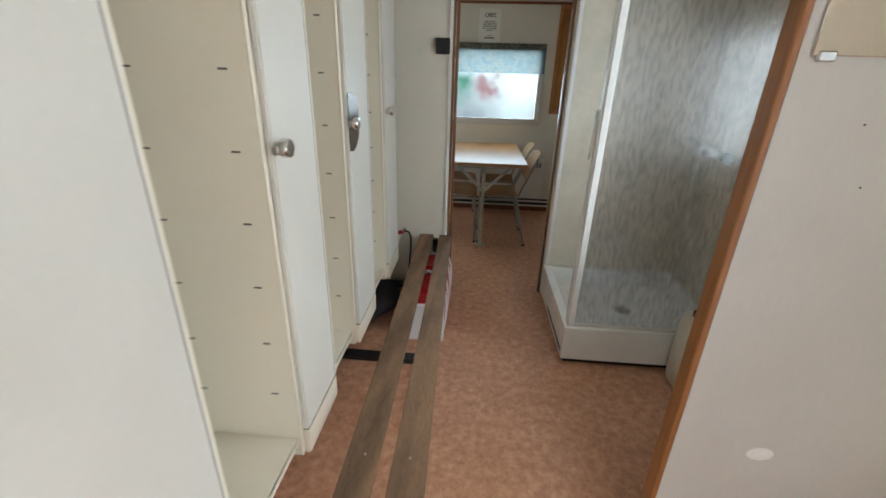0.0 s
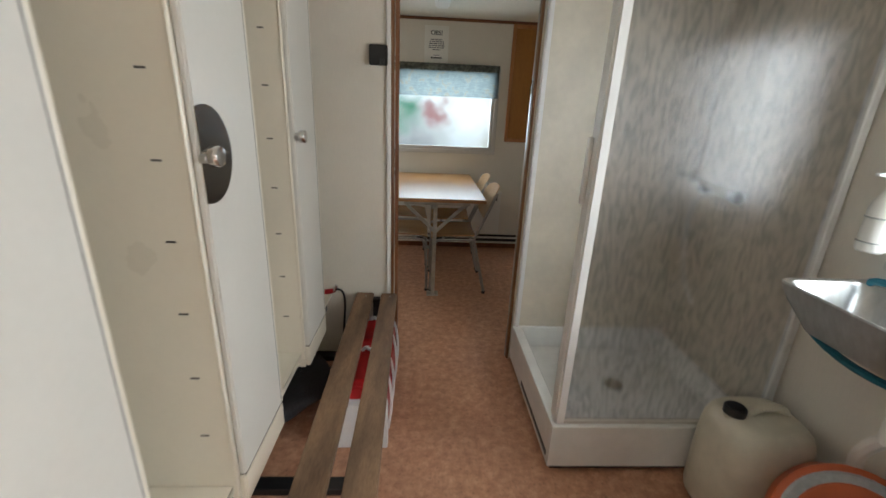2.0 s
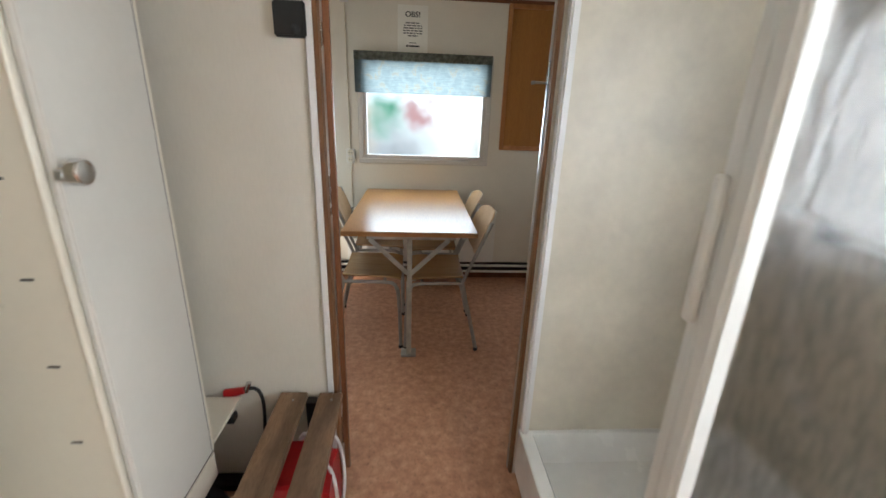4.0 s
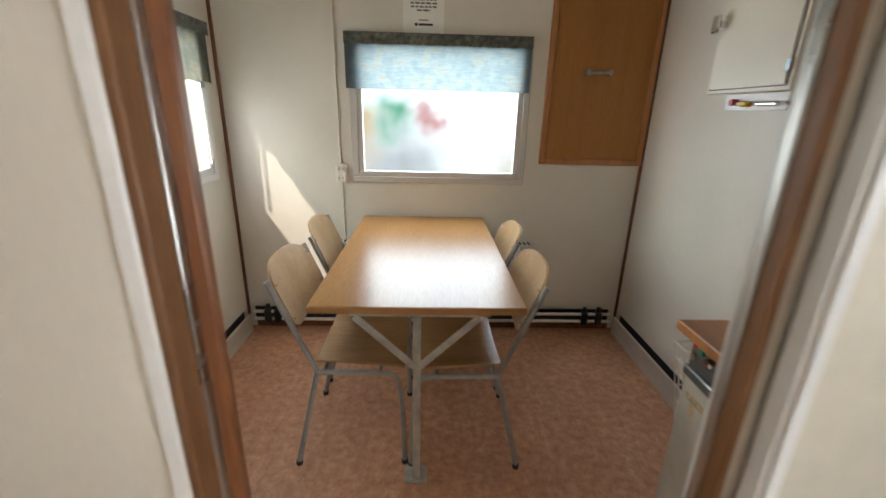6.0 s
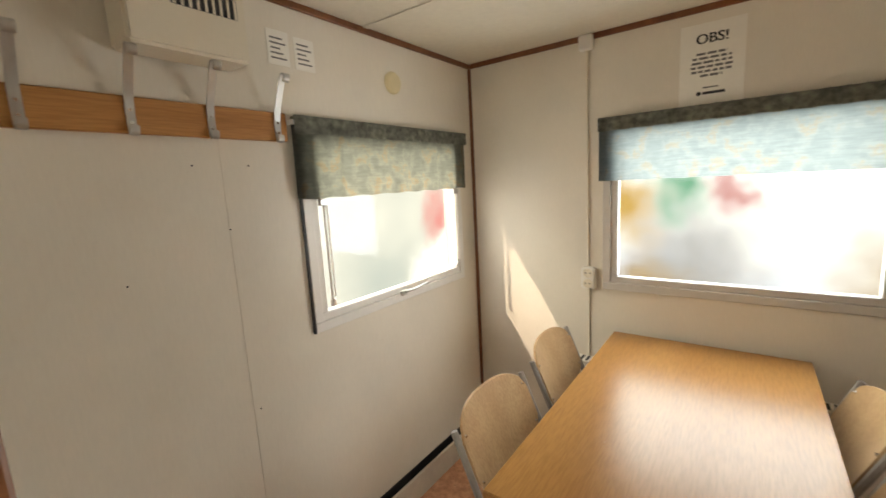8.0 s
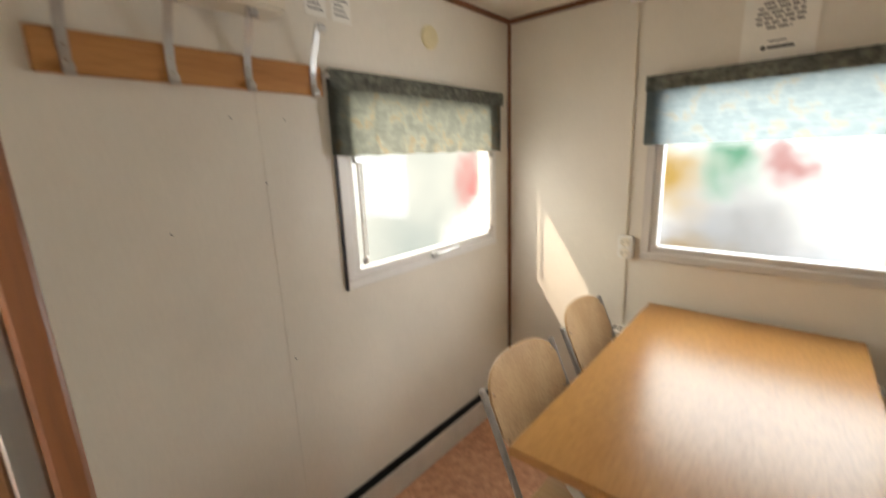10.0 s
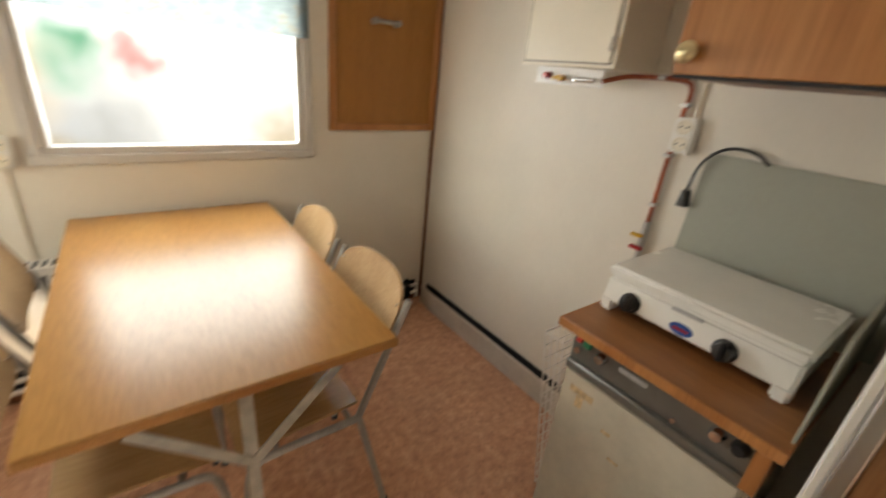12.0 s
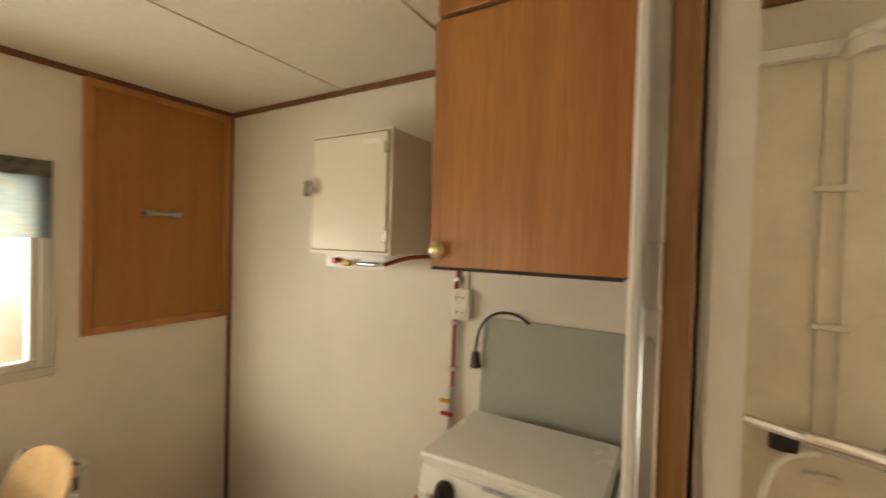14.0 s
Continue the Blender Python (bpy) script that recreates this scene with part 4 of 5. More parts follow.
# ---- chairs ----
def shell(fn, nu, nv, thick, nrm):
    """A bent plywood shell: grid of fn(u, v), thickened along nrm."""
    bm = bmesh.new()
    a = [[bm.verts.new(fn(i / nu, j / nv)) for i in range(nu + 1)] for j in range(nv + 1)]
    b = [[bm.verts.new(v.co - Vector(nrm) * thick) for v in row] for row in a]
    for j in range(nv):
        for i in range(nu):
            bm.faces.new((a[j][i], a[j][i + 1], a[j + 1][i + 1], a[j + 1][i]))
            bm.faces.new((b[j][i], b[j + 1][i], b[j + 1][i + 1], b[j][i + 1]))
    loop = [(0, i) for i in range(nu)] + [(j, nu) for j in range(nv)] + [(nv, nu - i) for i in range(nu)] + [(nv - j, 0) for j in range(nv)]
    for (j0, i0), (j1, i1) in zip(loop, loop[1:] + loop[:1]):
        bm.faces.new((a[j0][i0], b[j0][i0], b[j1][i1], a[j1][i1]))
    return bm


def make_chair():
    """Stacking chair that faces +x; base at the middle of its back feet."""
    t = thing("dining_chair", (0, 0, 0), "stacking chair with beech plywood seat, grey tube frame", "chair", "chairs round the table")
    W = 0.212
    def seat(u, v):
        x, y = 0.085 + 0.325 * u, (v - 0.5) * 0.40
        w = 1 - 0.10 * (1 - u) - 0.12 * max(0, u - 0.8) / 0.2 * 0.5
        return Vector((x, y * w, 0.435 + 0.010 * (2 * v - 1) ** 2 - 0.03 * max(0, u - 0.75) ** 2 * 8 + 0.008 * (1 - u)))
    part("seat", shell(seat, 14, 10, 0.010, (0, 0, 1)), SEATPLY, t, "glossy plywood seat")
    def back(u, v):
        # rounded outline: narrower towards the top corners
        z0, z1 = 0.562, 0.803
        yy = (u - 0.5) * 2
        lift = (1 - min(1, abs(yy)) ** 3.2)
        mid = (z0 + z1) / 2
        half = (z1 - z0) / 2 * (0.40 + 0.60 * lift ** 0.5)
        z = mid + (2 * v - 1) * half
        return Vector((0.109 - 0.42 * (z - 0.425) - 0.03 * (1 - yy * yy), yy * (W - 0.012), z))
    part("backrest", shell(back, 22, 8, 0.009, (1, 0, 0)), PLY, t, "curved plywood backrest")
    for s in (-1, 1):
        y = s * W
        part("side_frame", tube([(0.0, y, 0.012), (0.097, y, 0.425), (-0.048, y, 0.77)], 0.0105), TUBE, t, "grey tube leg and back upright")
        part("front_leg", tube([(0.10, y, 0.42), (0.325, y, 0.42), (0.385, y * 0.98, 0.405), (0.402, y * 0.97, 0.30), (0.410, y * 0.97, 0.012)], 0.0105, rounds=2), TUBE, t)
        for x, yy in ((0.0, y), (0.410, y * 0.97)):
            part("foot_cap", rod((x, yy, 0), (x, yy, 0.018), 0.013), RUBBER, t, "dark rubber foot")
        for z in (0.62, 0.745):
            xx = 0.103 - 0.42 * (z - 0.425) - 0.008
            part("rivet", rod((xx + 0.0, s * (W - 0.03), z), (xx + 0.014, s * (W - 0.03), z), 0.004, n=8), CHROME, t)
    for x in (0.12, 0.32):
        part("cross_tube", rod((x, -W, 0.418), (x, W, 0.418), 0.008), TUBE, t)
    return t


ch = make_chair()
ch.matrix_basis = pose(-0.25, 3.785, 0)
copy_thing(ch, pose(-0.262, 4.31, 0, 0, 0, 3))
copy_thing(ch, pose(0.596, 3.765, 0, 0, 0, 180))
copy_thing(ch, pose(0.60, 4.25, 0, 0, 0, 178))

# ---- end wall: convector, pipes, sign, hatch, socket ----
rad = thing("convector", (0.28, YB, 0.2), "white wall convector with slotted top behind table", "radiator")
part("housing", box(-0.30, 0.87, YB - 0.075, YB - 0.002, 0.16, 0.572, 0.006, seg=2), PLASTIC, rad)
part("top_frame", box(-0.305, 0.875, YB - 0.08, YB - 0.002, 0.572, 0.585, 0.003), PLASTIC, rad)
for i in range(44):
    x = -0.285 + i * 0.026
    part("slot", box(x, x + 0.012, YB - 0.068, YB - 0.015, 0.584, 0.5865), RUBBER, rad)
for i in range(40):
    x = -0.27 + i * 0.028
    part("grille_slot", box(x, x + 0.014, YB - 0.0765, YB - 0.0745, 0.50, 0.55), RUBBER, rad)
hp = thing("heating_pipes", (0.3, YB - 0.04, 0.09), "two white heating pipes along the end wall", "pipes")
for z in (0.118, 0.068):
    part("pipe", rod((XL + 0.05, YB - 0.04, z), (XR - 0.06, YB - 0.04, z), 0.010), PLASTIC, hp)
for x in (XL + 0.14, XL + 0.2, 1.24, 1.33):
    v = part("valve", box(x - 0.02, x + 0.02, YB - 0.065, YB - 0.02, 0.05, 0.135, 0.006), BLACK, hp, "black pipe valve")
    part("valve_knob", rod((x, YB - 0.04, 0.13), (x, YB - 0.04, 0.165), 0.014), BLACK, v)
# shade behind the pipes, drawn as a thin black strip on the wall
part("pipe_shade", box(XL + 0.05, XR - 0.06, YB - 0.014, YB - 0.01, 0.05, 0.14), BLACK, hp, "black strip drawn as shade behind the pipes")

sign = thing("notice_sheet", (0.2, YB, 1.85), "white paper notice headed OBS! on the wall", "notice")
S0, S1, SZ0, SZ1 = 0.093, 0.303, 1.707, 2.003
part("sheet", box(S0, S1, YB - 0.003, YB - 0.0012, SZ0, SZ1), PAPER, sign)


def lettering(text, size, m, material, parent, name="lettering"):
    cu = bpy.data.curves.new(name, "FONT")
    cu.body, cu.size, cu.align_x, cu.align_y = text, size, "CENTER", "CENTER"
    cu.extrude = 0.0004
    tmp = bpy.data.objects.new(name, cu)
    me = bpy.data.meshes.new_from_object(tmp)
    bpy.data.objects.remove(tmp)
    bm = bmesh.new()
    bm.from_mesh(me)
    bpy.data.meshes.remove(me)
    bmesh.ops.transform(bm, matrix=m, verts=bm.verts)
    return part(name, bm, material, parent)


SC = (S0 + S1) / 2
for dx in (-0.0012, 0.0, 0.0012):
    lettering("OBS!", 0.05, pose(SC + dx, YB - 0.0035, 1.945, 90, 0, 0), INK, sign, "heading")
for k, (wd, z) in enumerate(((0.10, 1.893), (0.125, 1.877), (0.13, 1.861), (0.135, 1.845), (0.13, 1.829), (0.07, 1.813))):
    x = SC - wd / 2
    rnd = random.Random(k)
    while x < SC + wd / 2:
        w = rnd.uniform(0.012, 0.034)
        part("text_bar", box(x, min(x + w, SC + wd / 2), YB - 0.0038, YB - 0.0029, z - 0.0042, z + 0.0042), GREYINK, sign)
        x += w + 0.006
part("text_bar", box(SC - 0.025, SC + 0.025, YB - 0.0038, YB - 0.0029, 1.766, 1.771), GREYINK, sign)
part("logo_ring", lathe([(0.008, 0), (0.008, 0.001)], pose(SC - 0.038, YB - 0.003, 1.748, 90, 0, 0), 16), INK, sign)
part("logo_bar", box(SC - 0.026, SC + 0.048, YB - 0.0038, YB - 0.0029, 1.743, 1.753), INK, sign)

hatch = thing("wall_hatch", (1.16, YB, 1.55), "brown wooden hatch panel with steel handle", "hatch")
part("panel", box(0.88, 1.44, YB - 0.012, YB - 0.002, 1.07, 2.04), HATCH, hatch)
for a in ((0.862, 0.892, 1.055, 2.043), (1.42, 1.449, 1.055, 2.043), (0.892, 1.42, 1.055, 1.088), (0.892, 1.42, 2.012, 2.043)):
    part("frame_strip", box(a[0], a[1], YB - 0.022, YB - 0.002, a[2], a[3], 0.004), TEAK, hatch)
hn = part("handle", rod((1.085, YB - 0.045, 1.541), (1.185, YB - 0.045, 1.541), 0.009), TUBE, hatch, "steel bar handle")
for x in (1.075, 1.19):
    part("handle_base", rod((x, YB - 0.012, 1.541), (x, YB - 0.05, 1.541), 0.014), TUBE, hn)


def socket(m, label):
    t = thing("wall_socket", (0, 0, 0), label, "socket")
    t.matrix_world = m
    part("body", box(-0.033, 0.033, -0.032, 0, -0.052, 0.052, 0.006, seg=2), PLASTIC, t)
    for z in (-0.025, 0.025):
        c = part("cup", lathe([(0.0215, 0.0), (0.0215, 0.003), (0.018, 0.003), (0.017, 0.0005)], pose(0, -0.032, z, 90, 0, 0), 20), CREAM, t)
        for x in (-0.0095, 0.0095):
            part("hole", rod((x, -0.0345, z), (x, -0.031, z), 0.0032, n=8), BLACK, c)
    return t


socket(pose(-0.257, YB, 0.98), "cream double wall socket beside the window")
socket(pose(XR, 3.336, 1.245, 0, 0, -90), "cream double wall socket above the stove")
cab = thing("cable_run", (-0.26, YB, 1.5), "thin cream cable up the end wall", "cable")
part("cable", rod((-0.262, YB - 0.006, 1.03), (-0.268, YB - 0.006, 2.0), 0.005, rod((-0.257, YB - 0.006, 0.58), (-0.257, YB - 0.006, 0.93), 0.004)), CREAM, cab)
part("ceiling_box", box(-0.298, -0.238, YB - 0.035, YB - 0.002, 2.0, 2.062, 0.005), WHITE, cab, "white junction box")

# ---- floor ducts ----
for xs, s, y0 in ((XL, 1, PF + 0.03), (XR, -1, 3.26)):
    d = thing("floor_duct", (xs, y0, 0), "grey skirting duct with open dark top", "duct")
    part("face", box(xs + s * 0.042, xs + s * 0.048, y0, YB - 0.07, 0.0, 0.112, 0.002), DUCT, d)
    part("lip", box(xs + s * 0.036, xs + s * 0.05, y0, YB - 0.07, 0.112, 0.12, 0.002), DUCT, d)
    # solid black fill in place of the shade inside the open duct
    part("hollow_shade", box(xs + s * 0.001, xs + s * 0.042, y0, YB - 0.07, 0.0, 0.06), BLACK, d, "black fill for the shade in the hollow")
    part("backing", box(xs + s * 0.001, xs + s * 0.004, y0, YB - 0.07, 0.06, 0.128), BLACK, d, "black strip along the wall")

# ---- side wall: hooks, heater, vent, papers ----
rail = thing("hook_rail", (XL, 3.2, 1.66), "pine coat rail with steel hooks", "coat rail")
part("board", box(XL, XL + 0.02, 2.86, 3.535, 1.620, 1.708, 0.003), PINE, rail)
for y in (2.915, 3.11, 3.298, 3.50):
    h = XL + 0.02
    bm = bmesh.new()
    prof = [(h + 0.016, 1.638), (h + 0.018, 1.622), (h + 0.008, 1.615), (h + 0.002, 1.622), (h + 0.002, 1.695), (h + 0.03, 1.755), (h + 0.052, 1.80), (h + 0.062, 1.812), (h + 0.076, 1.808), (h + 0.078, 1.792), (h + 0.066, 1.788)]
    pts = smooth_path([(x, 0, z) for x, z in prof], 2)
    rows = []
    for i, p in enumerate(pts):
        d = (pts[min(i + 1, len(pts) - 1)] - pts[max(i - 1, 0)]).normalized()
        nn = Vector((-d.z, 0, d.x)) * 0.0018
        rows.append([bm.verts.new(Vector((q.x, y + k * 0.010, q.z))) for q, k in ((p + nn, -1), (p + nn, 1), (p - nn, 1), (p - nn, -1))])
    for a, b in zip(rows, rows[1:]):
        for k in range(4):
            bm.faces.new((a[k], a[(k + 1) % 4], b[(k + 1) % 4], b[k]))
    bm.faces.new(rows[0])
    bm.faces.new(rows[-1][::-1])
    hk = part("hook", bm, STEEL, rail, "bent flat steel hook")
    for z in (1.645, 1.675):
        part("screw", rod((h + 0.003, y, z), (h + 0.006, y, z), 0.004, n=8), CHROME, hk)
hb = thing("fan_heater", (XL, 3.3, 1.9), "cream wall fan heater box with grille", "heater")
part("housing", box(XL, XL + 0.11, 3.10, 3.385, 1.81, 2.02, 0.008, seg=2), CREAM, hb)
part("grille_back", box(XL + 0.110, XL + 0.112, 3.20, 3.36, 1.915, 1.98), BLACK, hb)
for i in range(9):
    part("grille_bar", box(XL + 0.112, XL + 0.115, 3.203 + i * 0.0185, 3.209 + i * 0.0185, 1.915, 1.98), CREAM, hb)
for y0, y1, z0, z1 in ((3.508, 3.585, 1.86, 1.965), (3.605, 3.682, 1.858, 1.96)):
    pp = thing("info_sheet", (XL, y0, z0), "small printed white sheet on the wall", "notice", "small sheets")
    part("sheet", box(XL + 0.001, XL + 0.0025, y0, y1, z0, z1), PAPER, pp)
    for k in range(5):
        part("text_bar", box(XL + 0.0022, XL + 0.0032, y0 + 0.01, y1 - 0.012 - 0.01 * (k % 3), z0 + 0.018 + 0.015 * k, z0 + 0.023 + 0.015 * k), GREYINK, pp)
vent = thing("round_vent", (XL, 4.07, 1.885), "round cream wall vent cap", "vent")
part("disc", lathe([(0.045, 0), (0.045, 0.008), (0.038, 0.016), (0.01, 0.018)], pose(XL, 4.07, 1.885, 0, 90, 0), 28), VENT, vent)
structure("trim_wall_joint", box(XL, XL + 0.0012, 3.318, 3.334, 0.13, ZC - 0.03), WALL, "wall board joint strip", "trim")
for y, z in ((3.32, 1.36), (3.24, 1.545), (3.40, 1.545), (3.34, 0.78), (3.05, 1.25)):
    single("screw_hole", rod((XL, y, z), (XL + 0.0015, y, z), 0.0026, n=8), RUBBER, "tiny dark screw hole in the wall", "screw hole")

# ---- ceiling lamp ----
cl = thing("ceiling_lamp", (0.22, 4.09, ZC), "white ceiling lamp fitting, switched off", "lamp")
part("base", box(0.165, 0.28, 3.55, 4.12, ZC - 0.015, ZC - 0.0005, 0.003), WHITE, cl)
part("diffuser", box(0.17, 0.275, 3.56, 4.11, ZC - 0.05, ZC - 0.015, 0.012, seg=3), PLASTIC, cl)

# ---- kitchen corner ----
cup = thing("wall_cupboard", (1.27, 3.0, 1.4), "teak-veneer wall cupboard, closed, with brass knob", "cupboard")
part("body", box(1.10, XR - 0.001, PF + 0.032, 3.238, 1.392, 2.02, 0.002), TRIM, cup, "dark brown carcass")
cd = part("door", box(1.078, 1.098, 2.772, 3.238, 1.396, 2.0, 0.002), TEAK, cup, "teak-veneer door")
part("knob", lathe([(0.008, 0), (0.008, 0.010), (0.020, 0.014), (0.022, 0.022), (0.014, 0.030), (0.004, 0.032)], pose(1.078, 3.208, 1.437, 0, -90, 0), 24), BRASS, cd, "round brass knob")
part("top_filler", box(1.09, XR - 0.001, PF + 0.032, 3.24, 2.02, ZC - 0.002, 0.002), TEAK, cup)
part("bottom_lip", box(1.082, 1.10, 2.79, 3.236, 1.388, 1.3955, 0.001), RUBBER, cup)

gas = thing("metal_cabinet", (1.35, 3.67, 1.4), "cream metal wall cabinet with latch", "cabinet")
part("body", box(1.245, XR - 0.001, 3.488, 3.845, 1.408, 1.812, 0.003), CREAM, gas)
gd = part("door", box(1.230, 1.2435, 3.50, 3.833, 1.42, 1.80, 0.003, seg=2), CREAM, gas)
part("dark_seam", box(1.2345, 1.2362, 3.496, 3.837, 1.416, 1.804), SLOT, gas, "dark gap round the door")
part("door_rim", box(1.236, 1.2455, 3.485, 3.848, 1.405, 1.815, 0.002), CREAM, gas)
lt = part("latch", lathe([(0.010, 0), (0.010, 0.02), (0.013, 0.022)], pose(1.23, 3.815, 1.625, 0, -90, 0), 16), CHROME, gd, "chrome latch")
part("latch_lever", box(1.200, 1.211, 3.808, 3.845, 1.60, 1.655, 0.004), CHROME, lt)
for z in (1.47, 1.75):
    part("hinge", box(1.226, 1.231, 3.492, 3.512, z - 0.018, z + 0.018, 0.002), CHROME, gd)
part("label_plate", box(1.2285, 1.2305, 3.53, 3.60, 1.765, 1.78), PAPER, gd)
strip = thing("gas_valve_strip", (1.3, 3.7, 1.38), "white valve strip with red and yellow taps", "valves")
part("plate", box(1.30, 1.306, 3.555, 3.83, 1.352, 1.406, 0.002), WHITE, strip)
part("red_tap", rod((1.30, 3.77, 1.378), (1.275, 3.77, 1.378), 0.011), RED, strip, "red tap")
part("yellow_tap", rod((1.30, 3.71, 1.372), (1.272, 3.71, 1.372), 0.010, box(1.270, 1.276, 3.69, 3.735, 1.366, 1.378, 0.002)), YELLOW, strip, "yellow tap")
part("coupling", rod((1.29, 3.66, 1.372), (1.29, 3.58, 1.372), 0.008), CHROME, strip)

gp = thing("gas_pipe", (XR - 0.02, 3.36, 1.1), "thin red-brown copper gas pipe on the wall", "pipe")
part("pipe", tube([(1.30, 3.56, 1.372), (1.38, 3.53, 1.395), (XR - 0.016, 3.50, 1.40), (XR - 0.016, 3.40, 1.40), (XR - 0.016, 3.355, 1.39), (XR - 0.016, 3.352, 1.34), (XR - 0.016, 3.362, 1.30), (XR - 0.016, 3.366, 0.93)], 0.0075, rounds=2), COPPER, gp)
for y, z in ((3.45, 1.40), (3.358, 1.33), (3.366, 1.18), (3.366, 1.02)):
    part("clip", box(XR - 0.028, XR, y - 0.012, y + 0.012, z - 0.006, z + 0.006, 0.002), STEEL, gp)
vv = part("valve", rod((XR - 0.018, 3.366, 0.96), (XR - 0.018, 3.366, 0.80), 0.011), STEEL, gp, "steel valve body")
part("yellow_handle", box(XR - 0.045, XR - 0.03, 3.36, 3.40, 0.905, 0.917, 0.003), YELLOW, vv, "yellow lever")
part("red_handle", box(XR - 0.045, XR - 0.03, 3.35, 3.395, 0.862, 0.874, 0.003), RED, vv, "red lever")
part("socket_cable", rod((XR - 0.006, 3.325, 1.30), (XR - 0.006, 3.322, 1.395), 0.005), CREAM, gp, "cream cable")

bm = box(0, 0.006, 2.748, 3.255, 0.0, 0.40, 0.001)
bmesh.ops.transform(bm, verts=bm.verts, matrix=pose(XR - 0.04, 0, 0.812, 0, 4.5, 0))
splash = thing("splash_board", (XR - 0.04, 3.0, 0.812), "grey-green splash board with side wing behind the stove", "splashback")
part("board", bm, SPLASH, splash)
bm = bmesh.new()
wing = [[bm.verts.new((x, y, z)) for x, z in ((0.95, 0.8125), (1.418, 0.8125), (1.405, 1.085), (0.95, 1.03))] for y in (2.770, 2.775)]
bm.faces.new(wing[0])
bm.faces.new(wing[1][::-1])
for k in range(4):
    bm.faces.new((wing[0][k], wing[0][(k + 1) % 4], wing[1][(k + 1) % 4], wing[1][k]))
part("side_wing", bm, SPLASH, splash, "folded side wing along the partition")
pl = thing("plug_lead", (XR - 0.02, 3.2, 1.15), "black lead with loose plug over the board", "cable")
part("cord", tube([(XR - 0.012, 3.10, 1.205), (XR - 0.02, 3.14, 1.235), (XR - 0.03, 3.21, 1.235), (XR - 0.03, 3.265, 1.18), (XR - 0.03, 3.275, 1.09)], 0.0045, rounds=3), BLACK, pl)
part("plug", rod((XR - 0.03, 3.275, 1.095), (XR - 0.032, 3.272, 1.045), 0.012, r2=0.019), BLACK, pl)

fr = thing("fridge", (1.2, 3.0, 0), "beige absorption fridge with control strip", "fridge")
part("body", box(0.965, XR - 0.05, 2.79, 3.225, 0.0, 0.785, 0.004), FRIDGE, fr)
part("door", box(0.937, 0.963, 2.80, 3.222, 0.05, 0.672, 0.006, seg=2), FRIDGE, fr, "stained beige fridge door")
part("door_seal", box(0.9625, 0.966, 2.80, 3.22, 0.055, 0.68), BLACK, fr)
cp = part("control_strip", box(0.942, 0.964, 2.80, 3.222, 0.700, 0.782, 0.003), PANEL, fr, "grey control strip")
part("handle_rail", box(0.930, 0.95, 2.80, 3.222, 0.672, 0.70, 0.004), PANEL, fr)
part("red_button", box(0.936, 0.943, 3.195, 3.212, 0.755, 0.775, 0.002), RED, cp)
part("green_button", box(0.934, 0.943, 3.168, 3.19, 0.752, 0.774, 0.002), GREEN, cp)
for y in (3.135, 2.87, 2.83):
    part("knob", lathe([(0.016, 0), (0.015, 0.012), (0.011, 0.02), (0.004, 0.021)], pose(0.942, y, 0.752, 0, -90, 0), 18), CHROME if y > 2.85 else BLACK, cp)
part("small_knob", lathe([(0.010, 0), (0.009, 0.010)], pose(0.942, 3.20, 0.735, 0, -90, 0), 14), CHROME, cp)
part("lock", rod((0.936, 2.95, 0.715), (0.945, 2.95, 0.715), 0.006, n=10), CHROME, cp)
part("name_bar", box(0.9405, 0.9425, 3.02, 3.09, 0.745, 0.757), GREYBAND, cp)
for ya, yb, za, zb in ((3.125, 3.195, 0.612, 0.632), (3.15, 3.172, 0.575, 0.610), (3.06, 3.085, 0.56, 0.571), (3.02, 3.05, 0.50, 0.508)):
    part("tape_mark", box(0.9362, 0.9372, ya, yb, za, zb), TAPE, fr, "yellowed tape residue")
for y in (2.80, 3.228):
    part("side_board", box(0.925 if y < 3 else 0.966, XR - 0.05, y - 0.006 if y > 3 else y - 0.018, y + (0.008 if y < 3 else 0.002), 0.0 if y > 3 else 0.68, 0.787, 0.001), TEAK, fr, "teak side board")
wt = thing("worktop", (1.17, 3.0, 0.787), "teak laminate worktop on the fridge", "worktop")
part("slab", box(0.914, XR - 0.045, 2.766, 3.253, 0.787, 0.812, 0.002), TEAK_TOP, wt)
part("front_edge", box(0.910, 0.914, 2.766, 3.253, 0.787, 0.8115, 0.001), TEAK, wt, "worn front edge band")
part("side_edge", box(0.910, XR - 0.045, 3.253, 3.257, 0.787, 0.8115, 0.001), TEAK, wt)

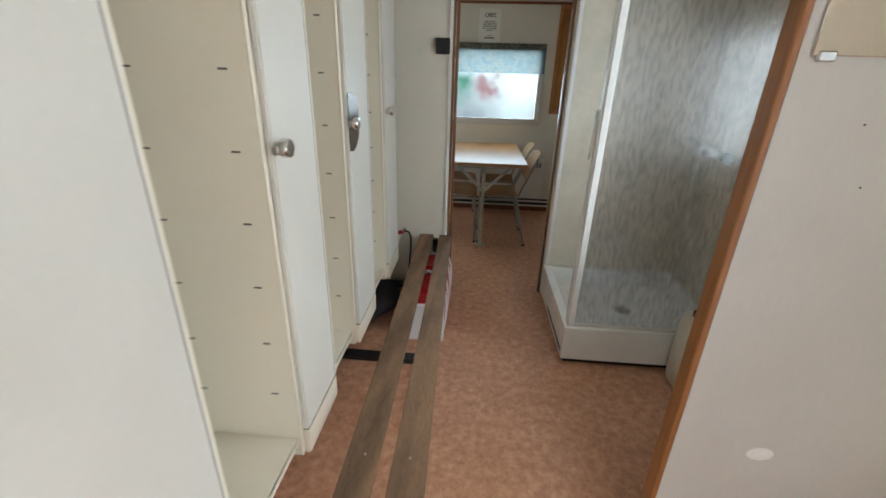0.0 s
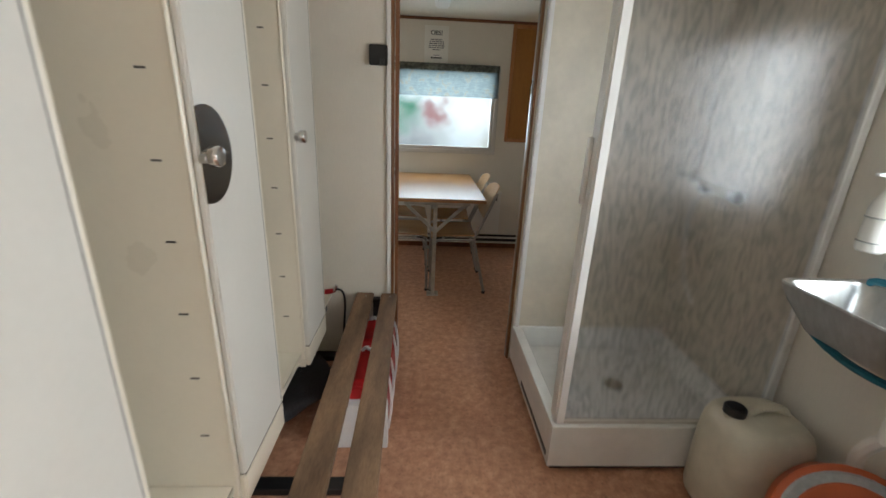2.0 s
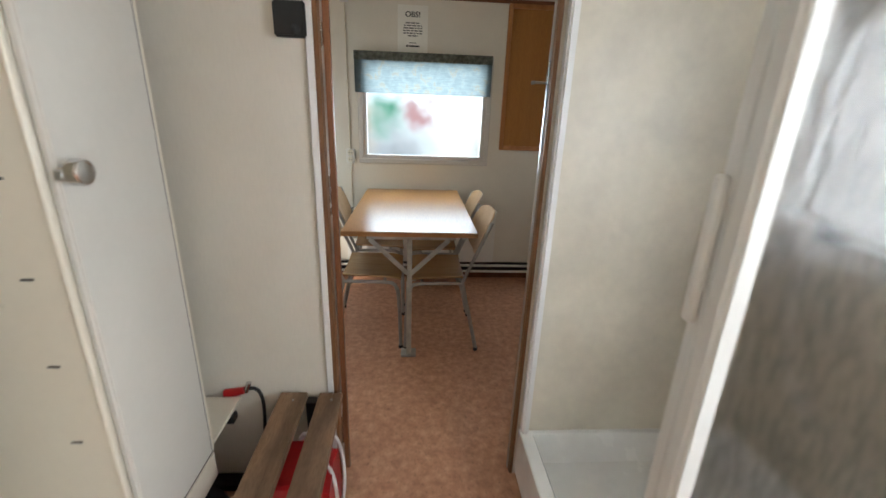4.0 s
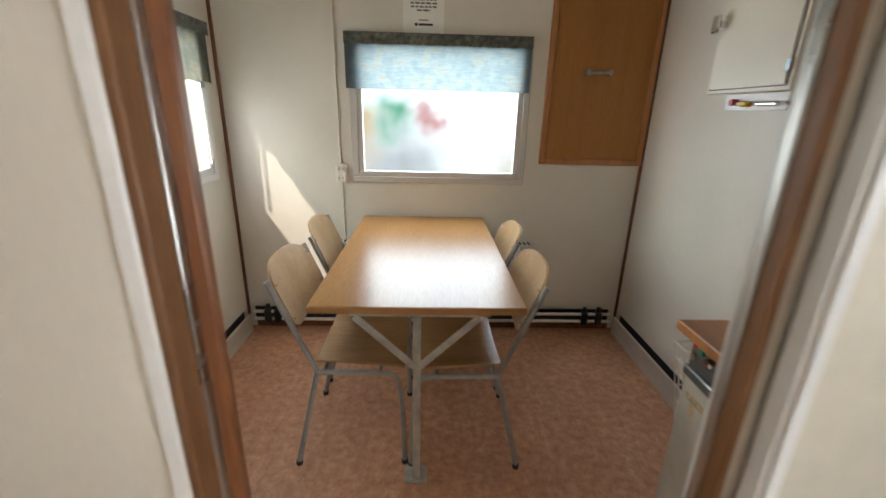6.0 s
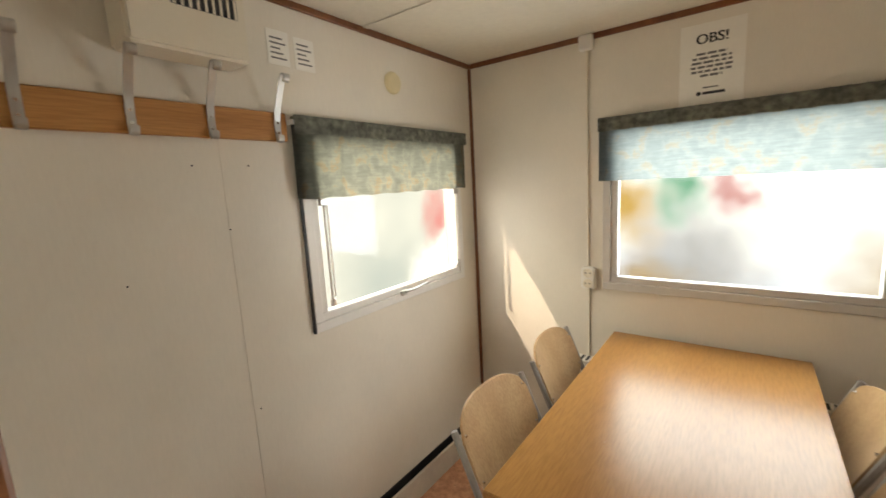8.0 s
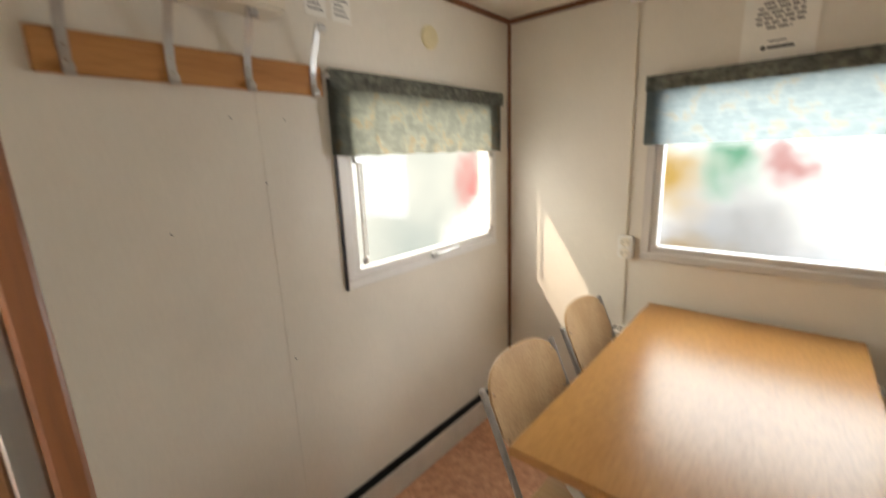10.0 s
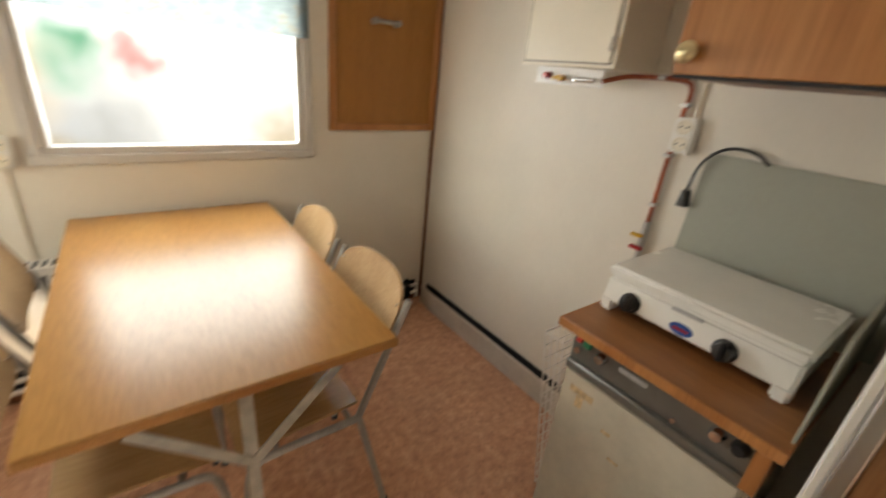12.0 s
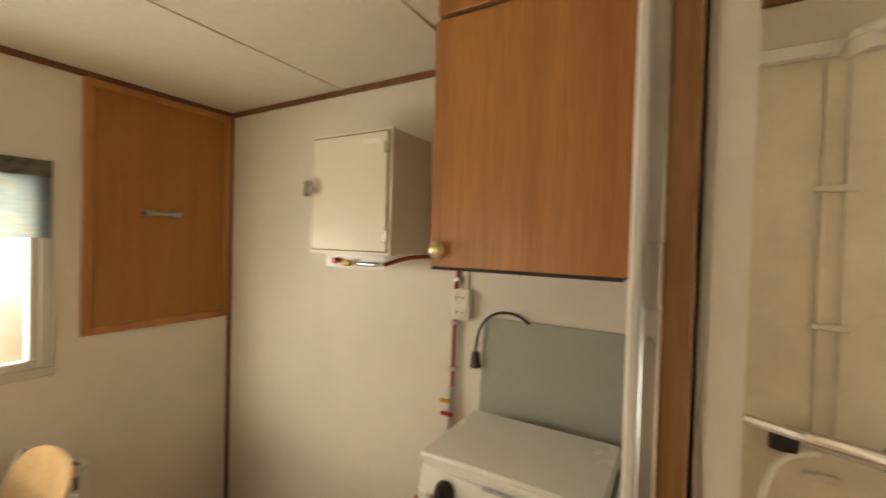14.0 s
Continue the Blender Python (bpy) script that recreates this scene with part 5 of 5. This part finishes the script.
st = thing("gas_stove", (1.2, 3.0, 0.812), "white enamelled two-burner camping stove, lid closed", "stove")
bm = box(1.052, 1.375, 2.80, 3.228, 0.838, 0.905, 0.008, seg=2)
for v in bm.verts:
    if v.co.z > 0.87 and v.co.x < 1.2:
        v.co.x += 0.012
part("body", bm, STOVE, st)
for y in (2.80, 3.193):
    for x in (1.050, 1.335):
        part("foot", box(x, x + 0.04, y, y + 0.035, 0.8125, 0.85, 0.006, seg=2), STOVE, st)
part("lid", box(1.058, 1.372, 2.795, 3.233, 0.908, 0.936, 0.009, seg=3), STOVE, st, "closed white lid")
# dark slab below the stove body, between the feet
part("underside_slab", box(1.09, 1.36, 2.815, 3.21, 0.826, 0.839), RUBBER, st, "dark underside")
for y in (3.150, 2.928):
    kb = part("knob", lathe([(0.026, 0), (0.025, 0.006), (0.020, 0.010), (0.019, 0.022), (0.014, 0.025)], pose(1.053, y, 0.862, 0, -84, 0), 24), BLACK, st, "black control knob")
    part("grip", box(1.024, 1.034, y - 0.006, y + 0.006, 0.845, 0.892, 0.002), BLACK, kb)
part("badge", lathe([(0.027, 0), (0.026, 0.002)], pose(1.055, 3.022, 0.858, 0, -84, 0) @ Matrix.Diagonal((0.55, 1, 1, 1)), 24), BLUE, st, "blue oval badge")
part("badge_bar", box(1.0515, 1.0535, 3.005, 3.04, 0.855, 0.861), RED, st)
part("lid_catch", box(1.053, 1.06, 2.985, 3.055, 0.896, 0.903, 0.001), GREYBAND, st)
st.location.y += 0.012

bk = thing("wire_basket", (1.2, 3.3, 0.2), "white wire basket beside the fridge", "basket")
def basket_x(z):
    return 0.965 + (0.70 - z) * 0.2


for i in range(15):
    z = 0.004 + 0.05 * i
    part("wire", tube([(basket_x(z), 3.262, z), (basket_x(z), 3.325, z), (1.27, 3.325, z), (1.27, 3.262, z), (basket_x(z), 3.262, z)], 0.0032 if i in (0, 14) else 0.0022, n=6), PLASTIC, bk)
for i in range(11):
    k = i / 10
    part("wire", rod((basket_x(0) * (1 - k) + 1.27 * k, 3.325, 0.002), (basket_x(0.704) * (1 - k) + 1.27 * k, 3.325, 0.704), 0.0022, n=6), PLASTIC, bk)
for y in (3.262, 3.283, 3.304):
    part("wire", rod((basket_x(0), y, 0.002), (basket_x(0.704), y, 0.704), 0.0022, n=6), PLASTIC, bk)
